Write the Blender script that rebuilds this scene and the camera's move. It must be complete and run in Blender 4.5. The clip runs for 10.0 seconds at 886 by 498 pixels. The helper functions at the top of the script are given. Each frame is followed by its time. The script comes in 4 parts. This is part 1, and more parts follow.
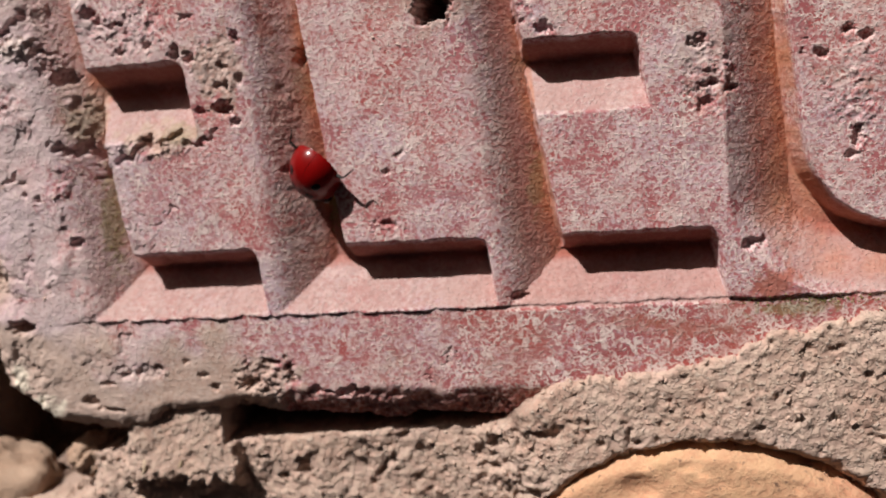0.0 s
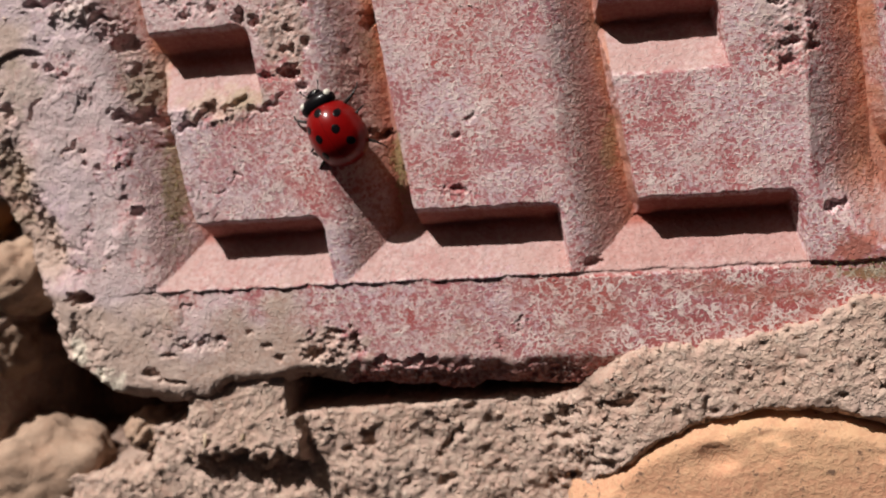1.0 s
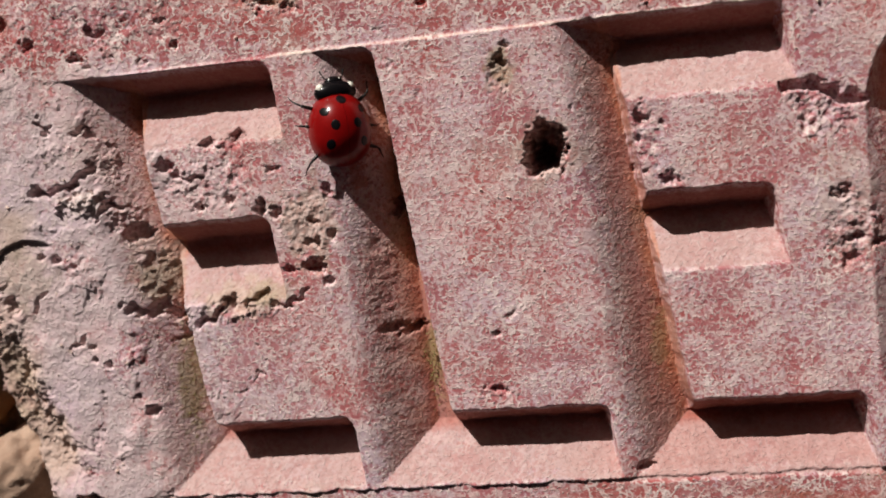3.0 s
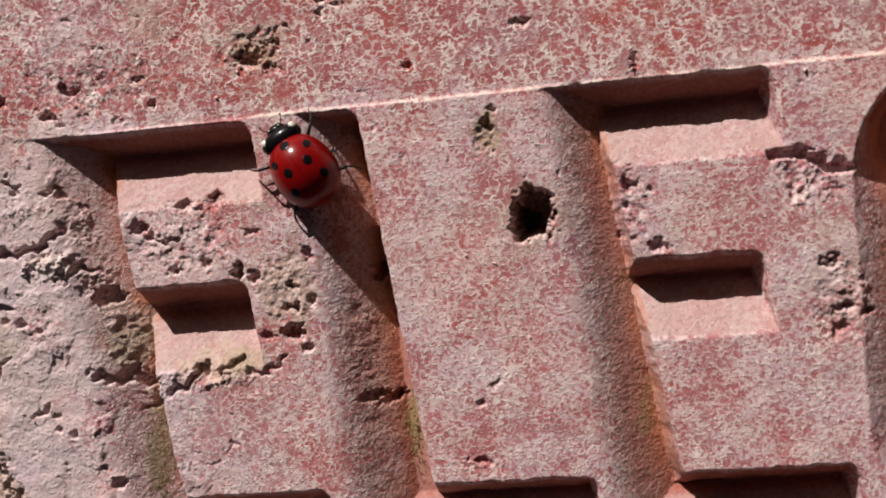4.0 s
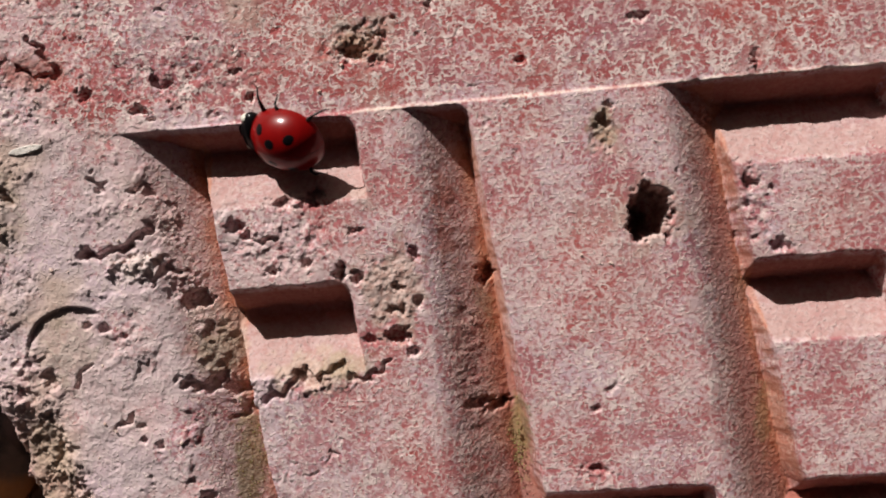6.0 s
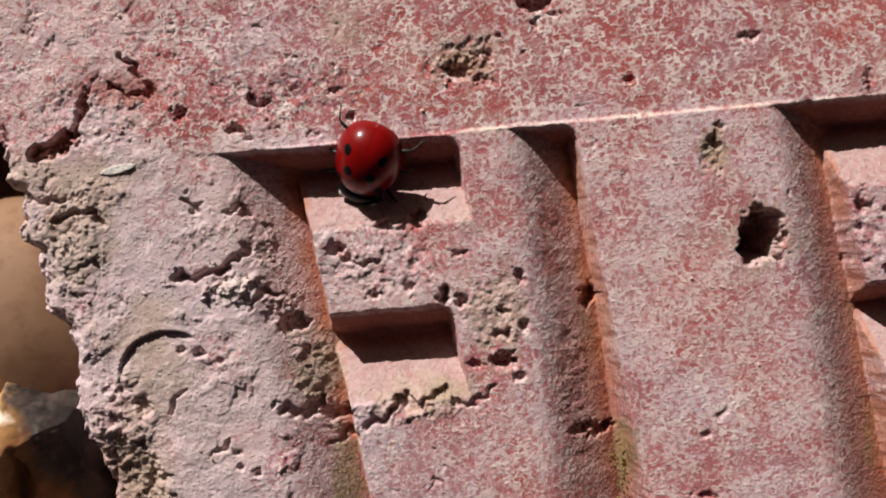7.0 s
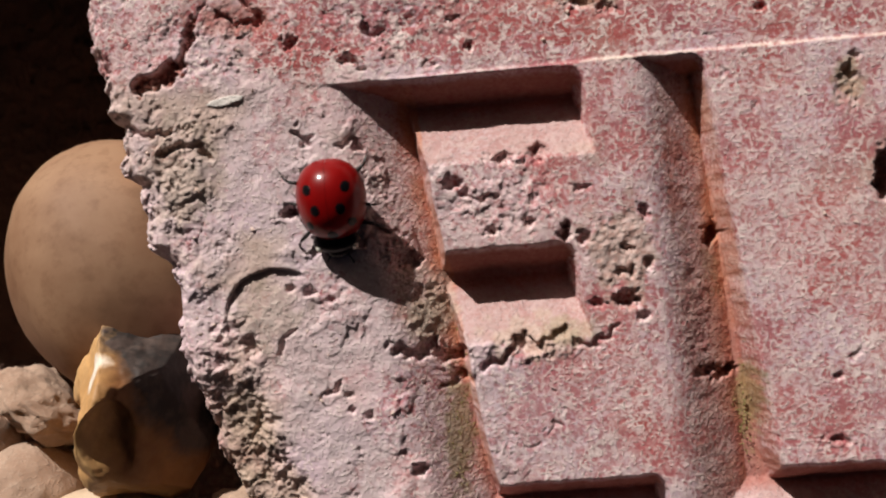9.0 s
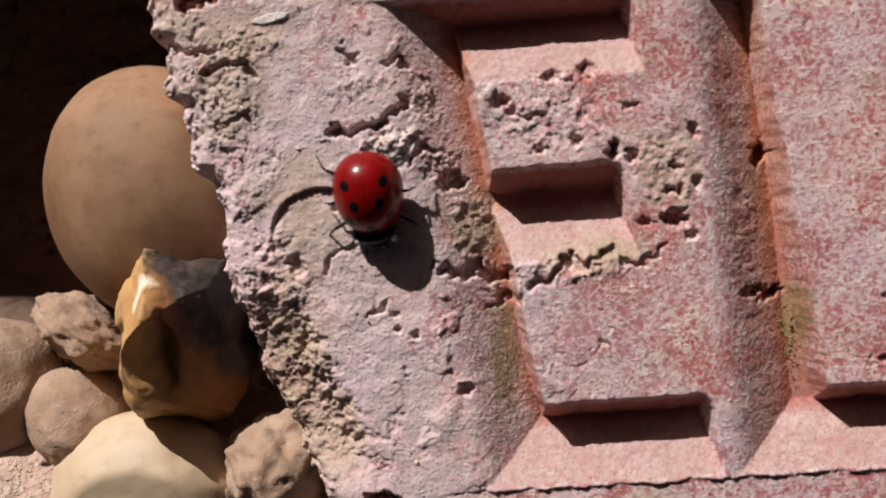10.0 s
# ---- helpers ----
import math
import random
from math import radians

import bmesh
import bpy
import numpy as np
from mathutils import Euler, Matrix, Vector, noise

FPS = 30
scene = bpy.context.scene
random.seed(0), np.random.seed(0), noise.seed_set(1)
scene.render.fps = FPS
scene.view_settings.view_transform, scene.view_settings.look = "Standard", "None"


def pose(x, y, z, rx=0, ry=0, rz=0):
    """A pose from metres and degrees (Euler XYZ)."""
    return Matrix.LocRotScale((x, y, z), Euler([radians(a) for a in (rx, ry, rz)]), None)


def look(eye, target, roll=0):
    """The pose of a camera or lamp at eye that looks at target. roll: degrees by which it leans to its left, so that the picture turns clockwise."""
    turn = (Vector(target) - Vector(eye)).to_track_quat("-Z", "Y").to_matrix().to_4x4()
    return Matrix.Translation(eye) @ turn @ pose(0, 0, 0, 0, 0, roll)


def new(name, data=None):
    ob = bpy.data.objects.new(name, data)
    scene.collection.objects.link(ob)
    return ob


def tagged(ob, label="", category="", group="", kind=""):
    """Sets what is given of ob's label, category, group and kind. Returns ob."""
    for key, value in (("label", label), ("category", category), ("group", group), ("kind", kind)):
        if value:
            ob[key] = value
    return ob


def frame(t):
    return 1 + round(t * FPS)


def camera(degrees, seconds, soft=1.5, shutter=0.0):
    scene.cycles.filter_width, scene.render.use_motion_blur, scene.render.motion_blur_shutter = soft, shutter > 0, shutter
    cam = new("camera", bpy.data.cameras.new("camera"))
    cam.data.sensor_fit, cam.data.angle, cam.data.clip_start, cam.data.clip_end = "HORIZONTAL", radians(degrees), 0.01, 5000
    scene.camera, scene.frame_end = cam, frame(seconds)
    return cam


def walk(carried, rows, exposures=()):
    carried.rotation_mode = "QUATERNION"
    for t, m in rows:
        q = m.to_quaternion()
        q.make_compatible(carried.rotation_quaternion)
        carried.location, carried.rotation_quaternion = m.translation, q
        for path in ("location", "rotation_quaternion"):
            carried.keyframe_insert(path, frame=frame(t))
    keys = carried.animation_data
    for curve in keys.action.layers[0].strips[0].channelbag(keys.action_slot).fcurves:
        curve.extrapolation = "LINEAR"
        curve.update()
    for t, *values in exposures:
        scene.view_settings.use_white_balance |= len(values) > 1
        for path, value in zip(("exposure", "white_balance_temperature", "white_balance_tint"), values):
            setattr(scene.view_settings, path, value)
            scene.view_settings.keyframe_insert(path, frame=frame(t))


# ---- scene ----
MM = 0.001
cam = camera(45.0, 10.0, 1.8)
cam.data.dof.use_dof, cam.data.dof.focus_distance, cam.data.dof.aperture_fstop = True, 0.0845, 32.0
# seconds, the eye in millimetres, and the turn from looking straight down
PATH = [
    (0, 34.484, 12.025, 89.440, -8.717, 10.526, -4.435),
    (0.5, 31.555, 8.859, 89.608, -8.469, 10.839, -4.474),
    (1, 28.348, 8.841, 89.244, -8.431, 10.713, -4.614),
    (1.5, 26.069, 11.289, 88.051, -8.358, 10.631, -4.831),
    (2, 24.472, 16.118, 86.121, -8.815, 10.210, -5.220),
    (2.5, 24.318, 19.870, 84.061, -8.318, 10.219, -5.660),
    (3, 23.999, 22.003, 82.350, -6.903, 9.843, -5.807),
    (3.2, 23.405, 21.510, 82.447, -5.445, 9.396, -5.591),
    (4.3, 20.873, 21.934, 80.120, -2.518, 7.000, -4.992),
    (4.5, 20.899, 20.864, 79.780, -1.880, 7.170, -5.060),
    (5, 19.529, 18.905, 79.351, -0.927, 7.352, -4.865),
    (5.2, 18.054, 18.454, 78.917, -0.827, 6.988, -4.761),
    (6.3, 4.160, 21.067, 79.511, -1.231, 3.331, -4.837),
    (6.5, 2.049, 21.668, 79.340, -1.252, 3.003, -4.910),
    (7, -1.321, 22.556, 78.369, -1.140, 3.055, -4.727),
    (7.5, -3.939, 22.074, 77.630, -0.839, 2.947, -4.599),
    (8, -6.146, 21.090, 76.860, -0.804, 2.940, -4.580),
    (8.5, -7.853, 20.282, 76.229, -1.163, 3.395, -4.657),
    (9, -9.929, 18.820, 76.037, -1.360, 3.393, -4.602),
    (9.5, -11.890, 17.245, 76.113, -2.082, 3.425, -4.553),
    (10, -13.308, 15.693, 76.039, -3.152, 3.553, -4.492),
]
walk(cam, [(t, pose(x * MM, y * MM, z * MM, rx, ry, rz)) for t, x, y, z, rx, ry, rz in PATH])

# ---- light ----
SUN_EL, SUN_AZ = radians(27.5), (-0.41, 0.91)
sun_way = Vector((SUN_AZ[0] * math.cos(SUN_EL), SUN_AZ[1] * math.cos(SUN_EL), math.sin(SUN_EL)))
world = bpy.data.worlds.new("world")
scene.world = world
world.use_nodes = True
wn = world.node_tree
sky = wn.nodes.new("ShaderNodeTexSky")
sky.sky_type, sky.sun_disc = "NISHITA", False
sky.air_density, sky.dust_density, sky.ozone_density = 0.4, 8.0, 0.4
sky.sun_elevation, sky.sun_rotation = SUN_EL, math.atan2(SUN_AZ[0], SUN_AZ[1])
haze = wn.nodes.new("ShaderNodeMix")
haze.data_type, haze.blend_type = "RGBA", "MULTIPLY"
haze.inputs[0].default_value = 1.0
haze.inputs[7].default_value = (1.08, 0.97, 0.88, 1)
wn.links.new(sky.outputs[0], haze.inputs[6])
wn.links.new(haze.outputs[2], wn.nodes["Background"].inputs[0])
wn.nodes["Background"].inputs[1].default_value = 0.0095
sun = new("sun", bpy.data.lights.new("sun", "SUN"))
sun.data.energy, sun.data.angle, sun.data.color = 5.0, radians(0.53), (1.0, 0.955, 0.91)
sun.matrix_world = look((0, 0, 0), -sun_way)
scene.view_settings.exposure = 0.07


# ---- numpy noise ----
def lattice(ix, iy, seed):
    h = (ix.astype(np.int64) * 374761393 + iy.astype(np.int64) * 668265263 + seed * 974634777) & 0xFFFFFFFF
    h = ((h ^ (h >> 13)) * 1274126177) & 0xFFFFFFFF
    h = (h ^ (h >> 16)) & 0xFFFFFFFF
    h = (h * 2246822519) & 0xFFFFFFFF
    return ((h ^ (h >> 15)) & 0xFFFF) / 65535.0


def gnoise(x, y, seed=0):
    """Gradient noise, about -1 to 1."""
    ix, iy = np.floor(x), np.floor(y)
    fx, fy = x - ix, y - iy
    u, v = fx * fx * fx * (fx * (fx * 6 - 15) + 10), fy * fy * fy * (fy * (fy * 6 - 15) + 10)

    def corner(dx, dy):
        a = lattice(ix + dx, iy + dy, seed) * 2 * np.pi
        return np.cos(a) * (fx - dx) + np.sin(a) * (fy - dy)

    top = corner(0, 0) * (1 - u) + corner(1, 0) * u
    low = corner(0, 1) * (1 - u) + corner(1, 1) * u
    return 1.5 * (top * (1 - v) + low * v)


def fbm(x, y, size, octaves=4, seed=0, gain=0.5):
    out, amp, x, y = 0, 1.0, x / size, y / size
    for k in range(octaves):
        out = out + amp * gnoise(x, y, seed + k)
        x, y, amp = x * 2.03 + 3.7, y * 2.03 - 1.3, amp * gain
    return out


def cells(x, y, size, seed=0):
    """Distance to the nearest of scattered points, and that point's own random number."""
    x, y = x / size, y / size
    ix, iy = np.floor(x), np.floor(y)
    best, own = np.full(x.shape, 9.0), np.zeros(x.shape)
    for dx in (-1, 0, 1):
        for dy in (-1, 0, 1):
            px = ix + dx + lattice(ix + dx, iy + dy, seed)
            py = iy + dy + lattice(ix + dx, iy + dy, seed + 7)
            d = np.hypot(px - x, py - y)
            near = d < best
            best = np.where(near, d, best)
            own = np.where(near, lattice(ix + dx, iy + dy, seed + 13), own)
    return best, own


def rubble(x, y, size, seed=0):
    """Relief of broken lumps that stand at different heights, about -1 to 1."""
    bx, by = 0.55 * size * fbm(x, y, size * 0.8, 3, seed + 3, 0.6), 0.55 * size * fbm(x, y, size * 0.8, 3, seed + 5, 0.6)
    d, own = cells(x + bx, y + by, size, seed)
    d2, own2 = cells(x + 0.6 * by, y + 0.6 * bx, size * 0.42, seed + 21)
    return 1.1 * (own - 0.5) + 0.35 * (0.45 - d) + 0.6 * (own2 - 0.5) + 0.15 * (0.45 - d2)


def step(a, b, v):
    t = np.clip((v - a) / (b - a), 0, 1)
    return t * t * (3 - 2 * t)


# ---- materials ----
def material(name, roughness=0.9):
    m = bpy.data.materials.new(name)
    m.use_nodes = True
    b = m.node_tree.nodes["Principled BSDF"]
    b.inputs["Roughness"].default_value = roughness
    return m, m.node_tree, b


def node(tree, kind, **inputs):
    n = tree.nodes.new(kind)
    for key, value in inputs.items():
        n.inputs[key.replace("_", " ")].default_value = value
    return n


def coords(tree):
    return tree.nodes.new("ShaderNodeTexCoord").outputs["Object"]


def speckle(tree, vec, size_mm, detail=4.0, rough=0.55, low=0.4, high=0.6):
    n = node(tree, "ShaderNodeTexNoise", Scale=1000.0 / size_mm, Detail=detail, Roughness=rough)
    tree.links.new(vec, n.inputs["Vector"])
    r = node(tree, "ShaderNodeMapRange")
    r.inputs["From Min"].default_value, r.inputs["From Max"].default_value = low, high
    tree.links.new(n.outputs[0], r.inputs["Value"])
    return r.outputs[0]


def mix(tree, fac, a, b):
    n = tree.nodes.new("ShaderNodeMix")
    n.data_type = "RGBA"
    for socket, value in ((n.inputs[0], fac), (n.inputs[6], a), (n.inputs[7], b)):
        if isinstance(value, (tuple, float)):
            socket.default_value = (*value, 1) if isinstance(value, tuple) else value
        else:
            tree.links.new(value, socket)
    return n.outputs[2]


def times(tree, a, b):
    n = tree.nodes.new("ShaderNodeMath")
    n.operation = "MULTIPLY"
    for socket, value in zip(n.inputs, (a, b)):
        if isinstance(value, float):
            socket.default_value = value
        else:
            tree.links.new(value, socket)
    return n.outputs[0]


def attribute(tree, name):
    n = tree.nodes.new("ShaderNodeAttribute")
    n.attribute_name = name
    return n.outputs["Fac"]


def bumped(tree, b, heights, strength=0.6):
    """heights: pairs of a height socket and millimetres."""
    normal = None
    for height, mm in heights:
        n = node(tree, "ShaderNodeBump", Strength=strength, Distance=mm * MM)
        tree.links.new(height, n.inputs["Height"])
        if normal:
            tree.links.new(normal, n.inputs["Normal"])
        normal = n.outputs[0]
    tree.links.new(normal, b.inputs["Normal"])


def add(tree, a, b):
    n = tree.nodes.new("ShaderNodeMath")
    for socket, value in zip(n.inputs, (a, b)):
        if isinstance(value, float):
            socket.default_value = value
        else:
            tree.links.new(value, socket)
    return n.outputs[0]


def ramp(tree, value, low, high):
    r = node(tree, "ShaderNodeMapRange")
    r.inputs["From Min"].default_value, r.inputs["From Max"].default_value = low, high
    tree.links.new(value, r.inputs["Value"])
    return r.outputs[0]


def brick_material():
    """Rose-red clay under a thin, lacy crust of pale salts."""
    m, t, b = material("weathered_red_clay", 0.9)
    v = coords(t)
    patches = speckle(t, v, 6, 5, 0.65, 0.32, 0.68)
    stains = speckle(t, v, 11, 4, 0.6, 0.36, 0.64)
    haze = speckle(t, v, 4.5, 5, 0.65, 0.5, 0.72)
    lace = speckle(t, v, 0.42, 5, 0.66, 0.3, 0.7)
    grit = speckle(t, v, 0.26, 2, 0.5, 0.56, 0.66)
    thread = node(t, "ShaderNodeTexNoise", Scale=1000.0 / 0.75, Detail=2.5, Roughness=0.55)
    t.links.new(v, thread.inputs["Vector"])
    fold = t.nodes.new("ShaderNodeMath")
    fold.operation = "ABSOLUTE"
    t.links.new(add(t, thread.outputs[0], -0.5), fold.inputs[0])
    threads = ramp(t, fold.outputs[0], 0.075, 0.025)
    flecked = times(t, threads, speckle(t, v, 1.6, 3, 0.6, 0.36, 0.56))
    crust = ramp(t, add(t, add(t, lace, times(t, patches, 0.42)), attribute(t, "crust")), 0.84, 1.2)
    red = mix(t, attribute(t, "raw"), mix(t, stains, (0.425, 0.115, 0.108), (0.375, 0.13, 0.15)), mix(t, stains, (0.40, 0.075, 0.062), (0.35, 0.09, 0.095)))
    pale = mix(t, stains, (0.65, 0.425, 0.41), (0.60, 0.445, 0.49))
    col = mix(t, crust, red, pale)
    col = mix(t, times(t, haze, 0.5), col, mix(t, stains, (0.52, 0.42, 0.35), (0.50, 0.39, 0.43)))
    col = mix(t, times(t, flecked, ramp(t, attribute(t, "raw"), -1.3, 0.7)), col, (0.76, 0.61, 0.57))
    col = mix(t, times(t, grit, 0.6), col, (0.74, 0.62, 0.56))
    col = mix(t, attribute(t, "ash"), col, mix(t, lace, (0.50, 0.385, 0.38), (0.63, 0.525, 0.525)))
    # browner on the long left slopes of the strokes
    col = mix(t, attribute(t, "slope_brown"), col, mix(t, lace, (0.27, 0.11, 0.09), (0.42, 0.255, 0.215)))
    sand = times(t, speckle(t, v, 0.3, 2, 0.6, 0.5, 0.62), attribute(t, "sandy"))
    col = mix(t, times(t, sand, 0.45), col, (0.60, 0.42, 0.35))
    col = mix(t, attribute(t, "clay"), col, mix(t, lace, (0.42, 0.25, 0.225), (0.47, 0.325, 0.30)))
    # red bare clay; inside the grooves the same colour deepens their shade
    col = mix(t, attribute(t, "bare_and_shade"), col, mix(t, lace, (0.32, 0.085, 0.06), (0.42, 0.16, 0.12)))
    col = mix(t, attribute(t, "rust"), col, mix(t, lace, (0.48, 0.165, 0.085), (0.57, 0.27, 0.165)))
    col = mix(t, attribute(t, "soil"), col, mix(t, lace, (0.43, 0.295, 0.23), (0.57, 0.44, 0.365)))
    col = mix(t, attribute(t, "moss"), col, mix(t, lace, (0.12, 0.12, 0.03), (0.33, 0.27, 0.12)))
    col = mix(t, attribute(t, "salt"), col, (0.78, 0.68, 0.56))
    t.links.new(col, b.inputs["Base Color"])
    bumped(t, b, ((lace, 0.009), (flecked, 0.016), (grit, 0.045), (sand, 0.09)), 0.9)
    return m


def soil_material():
    m, t, b = material("dry_brown_soil", 0.95)
    v = coords(t)
    lumps = speckle(t, v, 6, 6, 0.65, 0.35, 0.65)
    grain = speckle(t, v, 0.7, 4, 0.6, 0.42, 0.6)
    grit = speckle(t, v, 0.4, 2, 0.5, 0.58, 0.68)
    col = mix(t, lumps, (0.475, 0.305, 0.238), (0.575, 0.41, 0.34))
    col = mix(t, times(t, grain, 0.5), col, (0.61, 0.47, 0.37))
    col = mix(t, times(t, grit, 0.5), col, (0.68, 0.57, 0.48))
    # deep gaps and hollows are coloured nearly black to stand in for shade
    col = mix(t, attribute(t, "painted_shade"), col, (0.085, 0.038, 0.022))
    t.links.new(col, b.inputs["Base Color"])
    bumped(t, b, ((grain, 0.12), (grit, 0.12)), 0.9)
    return m


def stone_material(name, a, c, spot=(0.3, 0.2, 0.12), roughness=0.55, size=8.0, relief=0.08):
    m, t, b = material(name, roughness)
    v = coords(t)
    big = speckle(t, v, size, 5, 0.6, 0.35, 0.65)
    fine = speckle(t, v, size / 9, 4, 0.6, 0.5, 0.75)
    col = mix(t, times(t, fine, 0.5), mix(t, big, a, c), spot)
    t.links.new(col, b.inputs["Base Color"])
    bumped(t, b, ((fine, relief), (big, relief)), 0.5)
    return m


def plain(name, color, roughness, coat=0.0, shine=0.3):
    m, t, b = material(name, roughness)
    v = coords(t)
    tint = speckle(t, v, 0.9, 3, 0.5, 0.3, 0.7)
    t.links.new(mix(t, tint, color, tuple(c * 0.8 for c in color)), b.inputs["Base Color"])
    b.inputs["Coat Weight"].default_value = coat
    b.inputs["Coat Roughness"].default_value = 0.14
    b.inputs["Specular IOR Level"].default_value = shine
    return m


BRICK, SOIL = brick_material(), soil_material()


# ---- meshes ----
def sheet(name, xs, ys, z, keep, mat, masks):
    """A relief over a grid of xs and ys in millimetres; keep: which cells have a face."""
    nx, ny = len(xs), len(ys)
    X, Y = np.meshgrid(xs, ys)
    co = np.stack([X, Y, z], -1).reshape(-1, 3) * MM
    i = np.arange(nx * ny).reshape(ny, nx)
    quads = np.stack([i[:-1, :-1], i[:-1, 1:], i[1:, 1:], i[1:, :-1]], -1)[keep].reshape(-1, 4)
    me = bpy.data.meshes.new(name)
    me.vertices.add(len(co))
    me.vertices.foreach_set("co", co.ravel())
    me.loops.add(quads.size)
    me.loops.foreach_set("vertex_index", quads.ravel().astype(np.int32))
    me.polygons.add(len(quads))
    me.polygons.foreach_set("loop_start", np.arange(0, quads.size, 4, dtype=np.int32))
    me.polygons.foreach_set("use_smooth", np.ones(len(quads), bool))
    for key, values in masks.items():
        me.attributes.new(key, "FLOAT", "POINT").data.foreach_set("value", np.clip(values, 0, 1).ravel().astype(np.float32))
    me.update(calc_edges=True)
    me.materials.append(mat)
    return new(name, me)


def axis(lo, a, b, hi, fine, grow=1.12):
    """Coordinates that are evenly fine from a to b and widen towards lo and hi."""
    mid = np.arange(a, b + fine / 2, fine)
    out, gap, right = b, fine, []
    while out < hi:
        gap *= grow
        out += gap
        right.append(min(out, hi))
    out, gap, left = a, fine, []
    while out > lo:
        gap *= grow
        out -= gap
        left.append(max(out, lo))
    return np.array(left[::-1] + list(mid) + right)


# ---- the stamped brick ----
BAND_TOP, BAND_LOW, DEEP = 29.8, -5.9, 3.9
STEMS = ((-21.4, 0.14, -16.1, 0.14), (0.2, 0.04, 4.7, 0.115), (19.1, 0.085, 23.0, 0.137))


def stroke(X, Y, left, right, low, top):
    """Depth of one stamped stroke: a long slope on its left and lower side, a steep wall on the others."""
    a = (X - left) * 0.8
    a = 0.5 * (a + np.sqrt(a * a + 0.35)) - 0.02
    c = (right - X) * 5.0
    d = (Y - low) * 0.84
    e = (top - Y) * 2.2
    # the upper right corner is rounded
    p, q = np.clip(1.1 - (right - X), 0, 9), np.clip(1.1 - (top - Y), 0, 9)
    corner = np.where((p > 0) & (q > 0), (1.1 - np.hypot(p, q)) * 3.0, 99)
    return np.clip(np.minimum(np.minimum(np.minimum(a, c), np.minimum(d, e)), corner), 0, DEEP)


def letter_depth(X, Y):
    """Depth of the stamped letters E, L, E and the start of a C, and how near a point lies to a stem's right wall."""
    X, Y = X + 0.07 * fbm(X, Y, 2.2, 3, 31) + 0.03 * fbm(X, Y, 0.6, 2, 33), Y + 0.11 * fbm(X, Y, 2.0, 3, 41) + 0.05 * fbm(X, Y, 0.6, 2, 43)
    down = BAND_TOP - Y
    foot = 0.3 * np.exp(-np.clip(Y + 0.6, 0, 40) / 1.4)
    depth, wall = np.zeros(X.shape), np.zeros(X.shape)
    for l, lean_l, r, lean_r in STEMS:
        right = r + lean_r * down + foot
        depth = np.maximum(depth, stroke(X, Y, l + lean_l * down, right, BAND_LOW, BAND_TOP))
        wall = np.maximum(wall, step(2.3, 0.7, right - X) * step(0.0, 0.15, right - X) * step(-2.0, 2.0, Y))
    # bars: stem, right end, lower and upper side
    for s, end, low, top in ((0, -3.9, 23.3, 29.7), (0, -5.2, 10.3, 17.3), (0, -0.1, BAND_LOW, 0.3), (1, 20.7, BAND_LOW, 0.3),
                             (2, 35.7, 23.4, 29.9), (2, 34.2, 10.2, 16.5), (2, 39.9, BAND_LOW - 0.4, 0.2)):
        l, lean_l, _, _ = STEMS[s]
        depth = np.maximum(depth, stroke(X, Y, l + lean_l * down, end + 0.1 * (top - Y), low, top))

    def rounded(hx, hy, r, lean=0.0):
        qx, qy = np.abs(X - 58 + lean * (Y - 12)) - hx + r, np.abs(Y - 12) - hy + r
        return r - np.hypot(np.maximum(qx, 0), np.maximum(qy, 0)) - np.minimum(np.maximum(qx, qy), 0)

    slope = 0.75 + 1.8 * step(19, 28, Y)
    inner = -rounded(11.5, 12.2, 6.5, 0.1)
    ring = np.minimum(rounded(17.2, 17.9, 9) * slope, inner * 3.5)
    wall = np.maximum(wall, step(2.6, 0.6, inner) * step(-0.15, 0.1, inner) * step(56, 48, X))
    return np.maximum(depth, np.clip(ring, 0, DEEP)), wall


def brick_left(y):
    """The worn left end, in blunt steps."""
    return np.interp(y, (-16.5, -15, -12, -6.7, -2, 2.2, 7, 12, 17.6, 19.4, 23.8, 24.6, 28.3, 29.2, 37, 92),
                     (-18.6, -22.3, -26.0, -27.0, -28.8, -31.0, -32.7, -33.4, -33.5, -35.1, -35.6, -36.6, -36.8, -37.6, -38.5, -45))


def brick_rim(X, Y):
    """Distance inside the brick's ragged outline."""
    rag = 0.5 * fbm(X, Y, 4.5, 2, 3) + 0.3 * fbm(X, Y, 1.5, 3, 9, 0.45)
    low = Y + 13.5 + 0.7 * step(-3.5, -6.0, X) + 1.1 * step(-9.0, -14.0, X)
    inside = np.minimum((X - brick_left(Y)) * 0.93 + rag, low + rag * 0.8)
    return np.minimum(inside, np.minimum(183 - X, 90 - Y))


